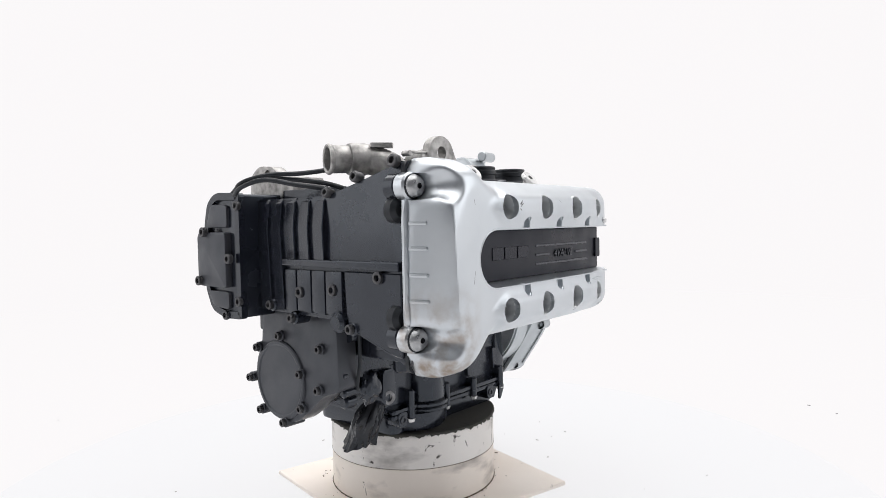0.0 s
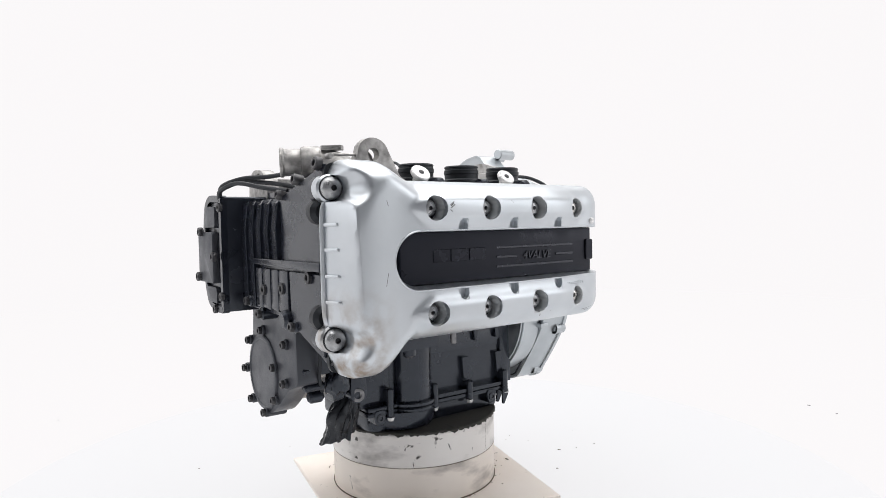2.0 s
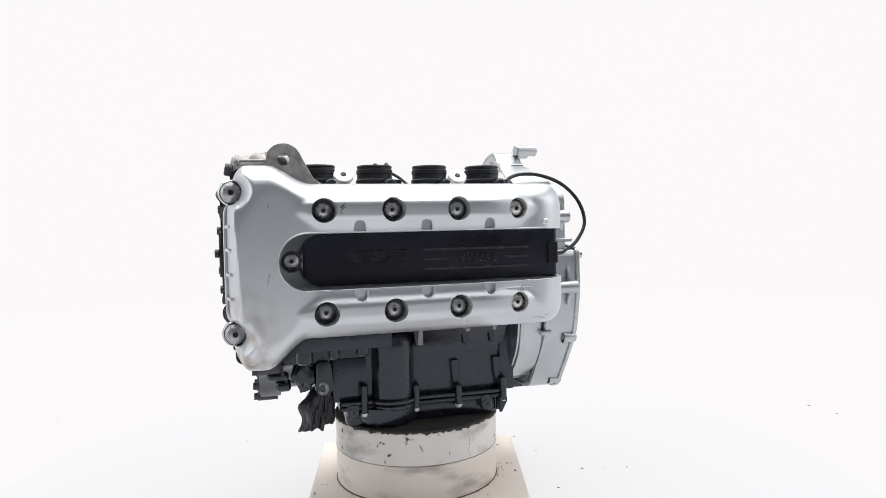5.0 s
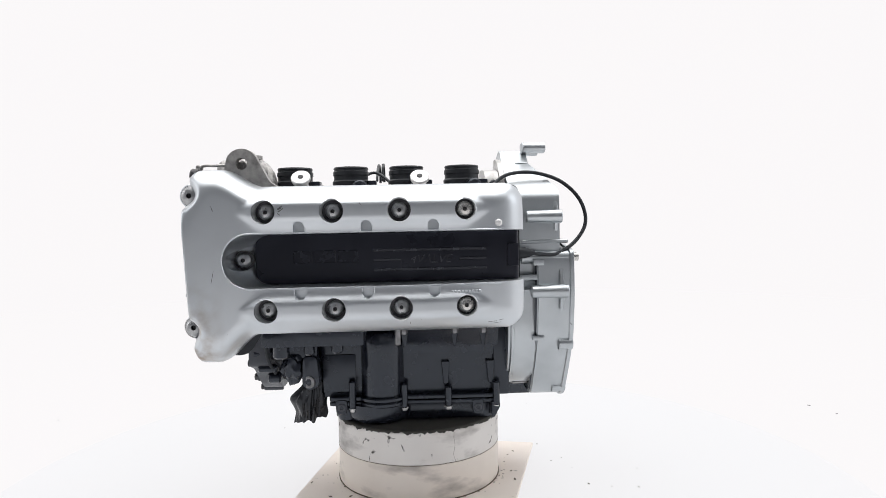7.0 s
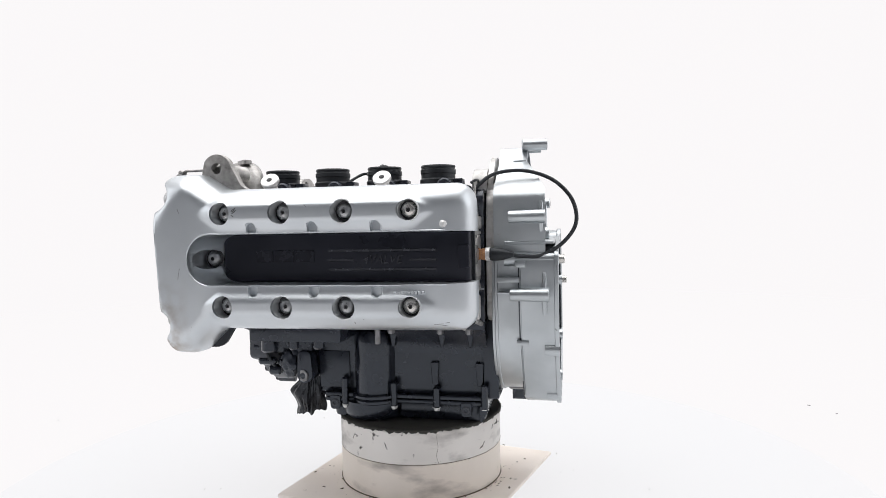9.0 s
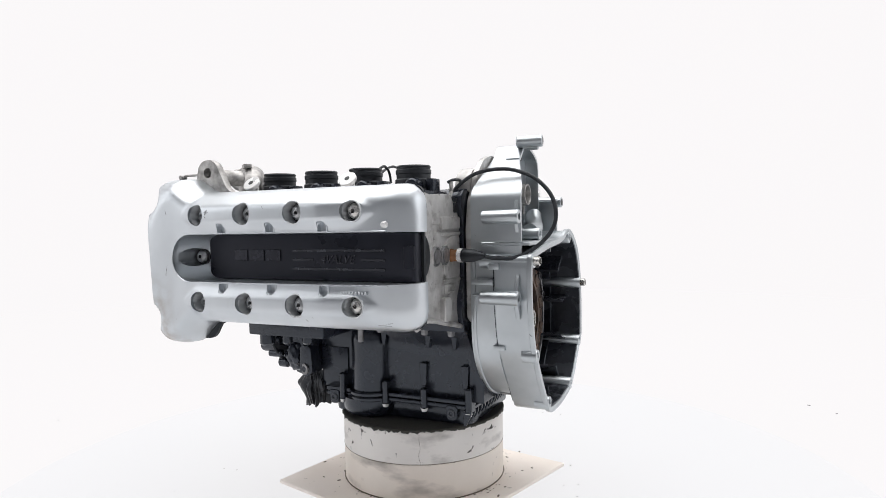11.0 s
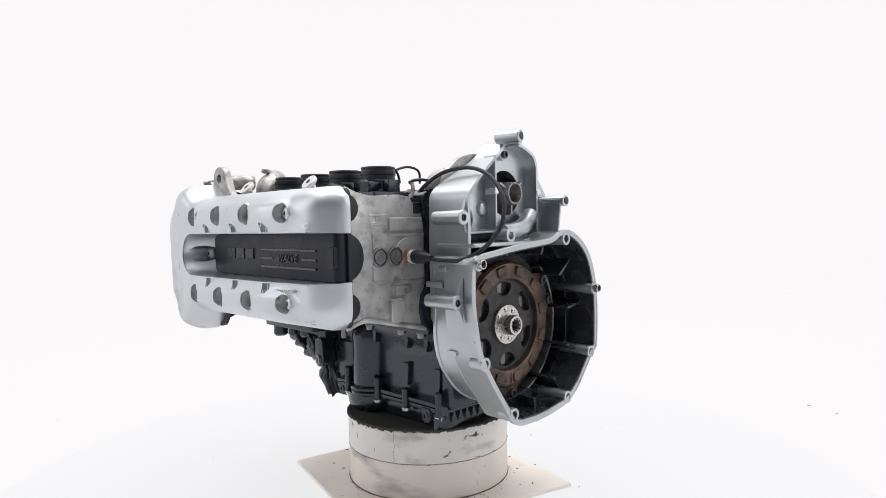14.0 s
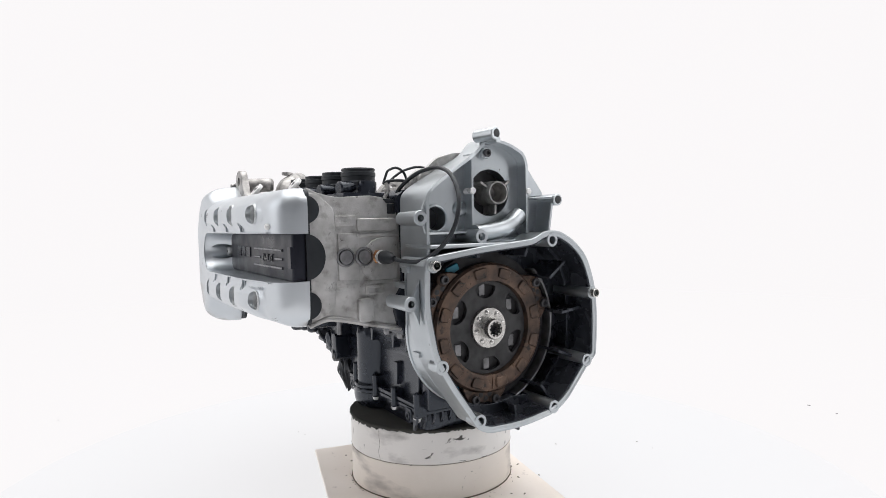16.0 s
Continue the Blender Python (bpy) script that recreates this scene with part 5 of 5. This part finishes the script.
for k in range(8):
    bm = bmesh.new()
    y, z = CY + 0.0015, CZ - 0.0735 - 0.0022 * k
    rod(bm, (0.172, y, z), (0.1768, y, z), 0.0009, 0.0002, 8)
    part("dot_mark", bm, M_RUST, plate2)
arc = [(CY + 0.1165 * math.cos(radians(t)), CZ + 0.1165 * math.sin(radians(t))) for t in range(-112, 46, 4)]
arc += [(CY + (0.1198 + 0.0010 * noise.noise((t * 0.11, 0, 0))) * math.cos(radians(t)), CZ + (0.1198 + 0.0010 * noise.noise((t * 0.11, 0, 0))) * math.sin(radians(t))) for t in range(44, -113, -4)]
bm = bmesh.new()
prism(bm, arc, "x", 0.1458, 0.171, 0.001, 1)
part("flywheel_surround", bm, M_ZINC, bell, "worn grey curved edge round the flywheel")
# friction disc with six windows
bm = bmesh.new()
lathe(bm, (0.1605, CY, CZ), (1, 0, 0), [(0.0, 0), (0.0680, 0), (0.0684, 0.004), (0.0680, 0.0062), (0.0, 0.0062)], 64)
cut = bmesh.new()
for k in range(6):
    a = radians(60 * k + 33)
    pts = []
    for rr, da in ((0.046, -0.22), (0.043, 0.0), (0.046, 0.22), (0.056, 0.32), (0.0625, 0.30), (0.0655, 0.0), (0.0625, -0.30), (0.056, -0.32)):
        pts.append((CY + rr * math.cos(a + da), CZ + rr * math.sin(a + da)))
    prism(cut, round_poly(pts, 0.004), "x", 0.15, 0.18)
disc = part("friction_disc", carve(bm, cut), M_DISC, clutch, "dark grey friction disc with six windows")
for k in range(6):
    a = radians(60 * k + 33)
    bm = bmesh.new()
    y, z = CY + 0.055 * math.cos(a), CZ + 0.055 * math.sin(a)
    box(bm, 0.1555, 0.1595, y - 0.007, y + 0.004, z - 0.009, z + 0.009, 0.001, 1)
    part("window_spring", bm, M_ZINC, disc)
bm = bmesh.new()
lathe(bm, (0.1665, CY, CZ), (1, 0, 0), [(0.0, 0), (0.0295, 0), (0.0300, 0.001), (0.0300, 0.0035), (0.0292, 0.0048), (0.016, 0.0048), (0.0155, 0.007), (0.0150, 0.020), (0.0142, 0.0212), (0.0112, 0.0212), (0.0108, 0.0195), (0.0105, 0.006), (0, 0.006)], 48)
hub = part("hub", bm, M_STEEL, clutch, "bright steel splined clutch hub")
for k in range(8):
    a = radians(45 * k + 10)
    bolt(hub, (0.1712, CY + 0.0228 * math.cos(a), CZ + 0.0228 * math.sin(a)), (1, 0, 0), 0.0036, 0.0018, M_STEEL, "plain", "rivet")
for k in range(10):
    a = radians(36 * k)
    bm = bmesh.new()
    box(bm, 0.172, 0.1868, -0.0013, 0.0013, 0.0086, 0.0112, 0)
    sp = part("spline", bm, M_STEEL, hub)
    sp.matrix_basis = Matrix.Translation((0, CY, CZ)) @ Matrix.Rotation(a, 4, "X")
bm = bmesh.new()
lathe(bm, (0.1718, CY, CZ), (1, 0, 0), [(0, 0.0012), (0.0104, 0.0012), (0.0104, 0)], 24)
part("bore", bm, M_HOLE, hub)
# blue sealant smears
for y, z, a in ((-0.040, 0.3735, 30), (-0.040, 0.196, 70)):
    bm = bmesh.new()
    q = Vector((math.cos(radians(a)), math.sin(radians(a))))
    w = Vector((-q.y, q.x))
    c = Vector((y, z))
    prism(bm, round_poly([tuple(c - q * 0.012 - w * 0.005), tuple(c + q * 0.010 - w * 0.006), tuple(c + q * 0.012 + w * 0.004), tuple(c - q * 0.009 + w * 0.007)], 0.003), "x", 0.1455, 0.162, 0.001, 1)
    part("sealant", bm, M_BLUE, bell, "blue sealant smear")


# --- crumpled black plastic wrapped round the oil connection
def crumple(bm, c, rx, ry, rz, seed, n=4):
    t = bmesh.new()
    bmesh.ops.create_icosphere(t, subdivisions=n, radius=1)
    for v in t.verts:
        p = v.co.copy()
        f = 1 + 0.32 * noise.noise(p * 1.7 + Vector((seed, 0, 0))) + 0.20 * (abs(noise.noise(Vector((p.x * 3.6, p.y * 3.6, p.z * 1.8)) + Vector((0, seed, 0)))) - 0.2) + 0.05 * abs(noise.noise(p * 7.0 + Vector((0, 0, seed))))
        v.co = Vector(c) + Vector((p.x * rx, p.y * ry, p.z * rz)) * f
    return merge(bm, t)


bm = bmesh.new()
crumple(bm, (-0.203, -0.082, 0.222), 0.017, 0.014, 0.024, 4.4)
part("drain_elbow", bm, M_BLACK, pump)


def gathered_bag(seed):
    """Thin film gathered at the neck, pleated, with a ragged flaring hem."""
    t = bmesh.new()
    neck, foot = Vector((-0.1730, -0.0700, 0.203)), Vector((-0.1830, -0.0460, 0.1330))
    n, m = 72, 22
    rows = []
    for j in range(m + 1):
        v = j / m
        c = neck.lerp(foot, v)
        row = []
        for i in range(n):
            a = 2 * math.pi * i / n
            ca, sa = math.cos(a), math.sin(a)
            fold = abs(noise.noise((ca * 2.6 + seed, sa * 2.6, v * 1.1))) + 0.30 * abs(noise.noise((ca * 4.2, sa * 4.2 + seed, v * 2.6)))
            dent = noise.noise((ca * 1.6, sa * 1.6 + seed, v * 3.4))
            swell = 0.42 + 0.58 * smooth(v / 0.55)
            r = (0.0290 if ca < 0 else 0.0225) * swell * (0.80 + 0.46 * fold + 0.24 * dent)
            drop = -0.008 * max(noise.noise((ca * 2.2, sa * 2.2, seed + 4.0)) - 0.1 * ca, -0.25) * smooth((v - 0.6) / 0.4)
            row.append(t.verts.new((c.x + r * ca, c.y + 0.82 * r * sa, c.z + drop - 0.007 * smooth((v - 0.6) / 0.4) * max(-ca, 0))))
        rows.append(row)
    for p, q in zip(rows, rows[1:]):
        for i in range(n):
            t.faces.new((p[i], p[(i + 1) % n], q[(i + 1) % n], q[i]))
    low = t.verts.new(foot + Vector((0.0, 0.0, 0.012)))
    for i in range(n):
        t.faces.new((rows[-1][i], rows[-1][(i + 1) % n], low))
    t.faces.new(rows[0][::-1])
    bmesh.ops.recalc_face_normals(t, faces=t.faces)
    return t


part("plastic_wrap", gathered_bag(2.7), M_BAG, engine, "crumpled black plastic film gathered round the oil connection", sharp=24)


# ---------------------------------------------------------------- dirt on board and turntable
def crumbs(name, spots, mat, label):
    bm = bmesh.new()
    for x, y, z, r in spots:
        t = bmesh.new()
        bmesh.ops.create_icosphere(t, subdivisions=1, radius=1)
        a = random.uniform(0, 6.3)
        for v in t.verts:
            p = Vector((v.co.x * r * 1.6, v.co.y * r * 0.7, v.co.z * r * 0.35)) * random.uniform(0.75, 1.2)
            v.co = Vector((x, y, z + 0.2 * r)) + Matrix.Rotation(a, 3, "Z") @ p
        merge(bm, t)
    return tagged(part(name, bm, mat), label, "dirt", kind="stuff")


rnd = random.Random(5)
spots = [(0.160, 0.085, 0.0172, 0.0022), (0.145, -0.042, 0.0172, 0.0025), (0.184, -0.127, 0.0172, 0.0017), (-0.189, -0.0275, 0.0172, 0.0022), (-0.175, 0.002, 0.0172, 0.0012), (-0.1505, -0.0846, 0.0172, 0.0023), (0.116, 0.150, 0.0172, 0.0017), (0.148, 0.068, 0.0172, 0.0014)]
for k in range(70):
    a = rnd.uniform(0, 6.28)
    r = 0.1375 + 0.022 * rnd.random() ** 2.2
    spots.append((DC[0] + r * math.cos(a), DC[1] + r * math.sin(a), 0.0172, rnd.choice((0.0006, 0.0008, 0.0011, 0.0014, 0.0022))))
crumbs_board = crumbs("crumbs", spots, M_BROWN, "dark grit scattered on the cream board")
spots = [(0.340, -0.073, 0.0107, 0.0015), (0.298, -0.067, 0.0107, 0.0011), (0.264, -0.055, 0.0107, 0.0022), (0.006, 0.283, 0.0107, 0.0017), (0.2537, 0.0165, 0.0107, 0.0009), (0.245, 0.062, 0.0107, 0.0009), (0.224, 0.050, 0.0107, 0.0010), (0.2145, 0.136, 0.0107, 0.0017)]
for k in range(12):
    a, r = rnd.uniform(0, 6.28), rnd.uniform(0.27, 0.50)
    spots.append((r * math.cos(a), r * math.sin(a), 0.0107, rnd.choice((0.0007, 0.001, 0.0013))))
crumbs_table = crumbs("grit", spots, M_BROWN, "dark grit scattered on the white turntable")
spots = [(-0.84, 0.40, 0.0052, 0.0016), (0.88, 0.345, 0.0052, 0.003), (0.902, 0.28, 0.0052, 0.0025)]
crumbs("floor_specks", spots, M_ZINC, "grey specks on the white studio floor")


def motions():
    for thing in (turntable, board, drum, engine, crumbs_board, crumbs_table):
        walk(thing, TURN)


motions()
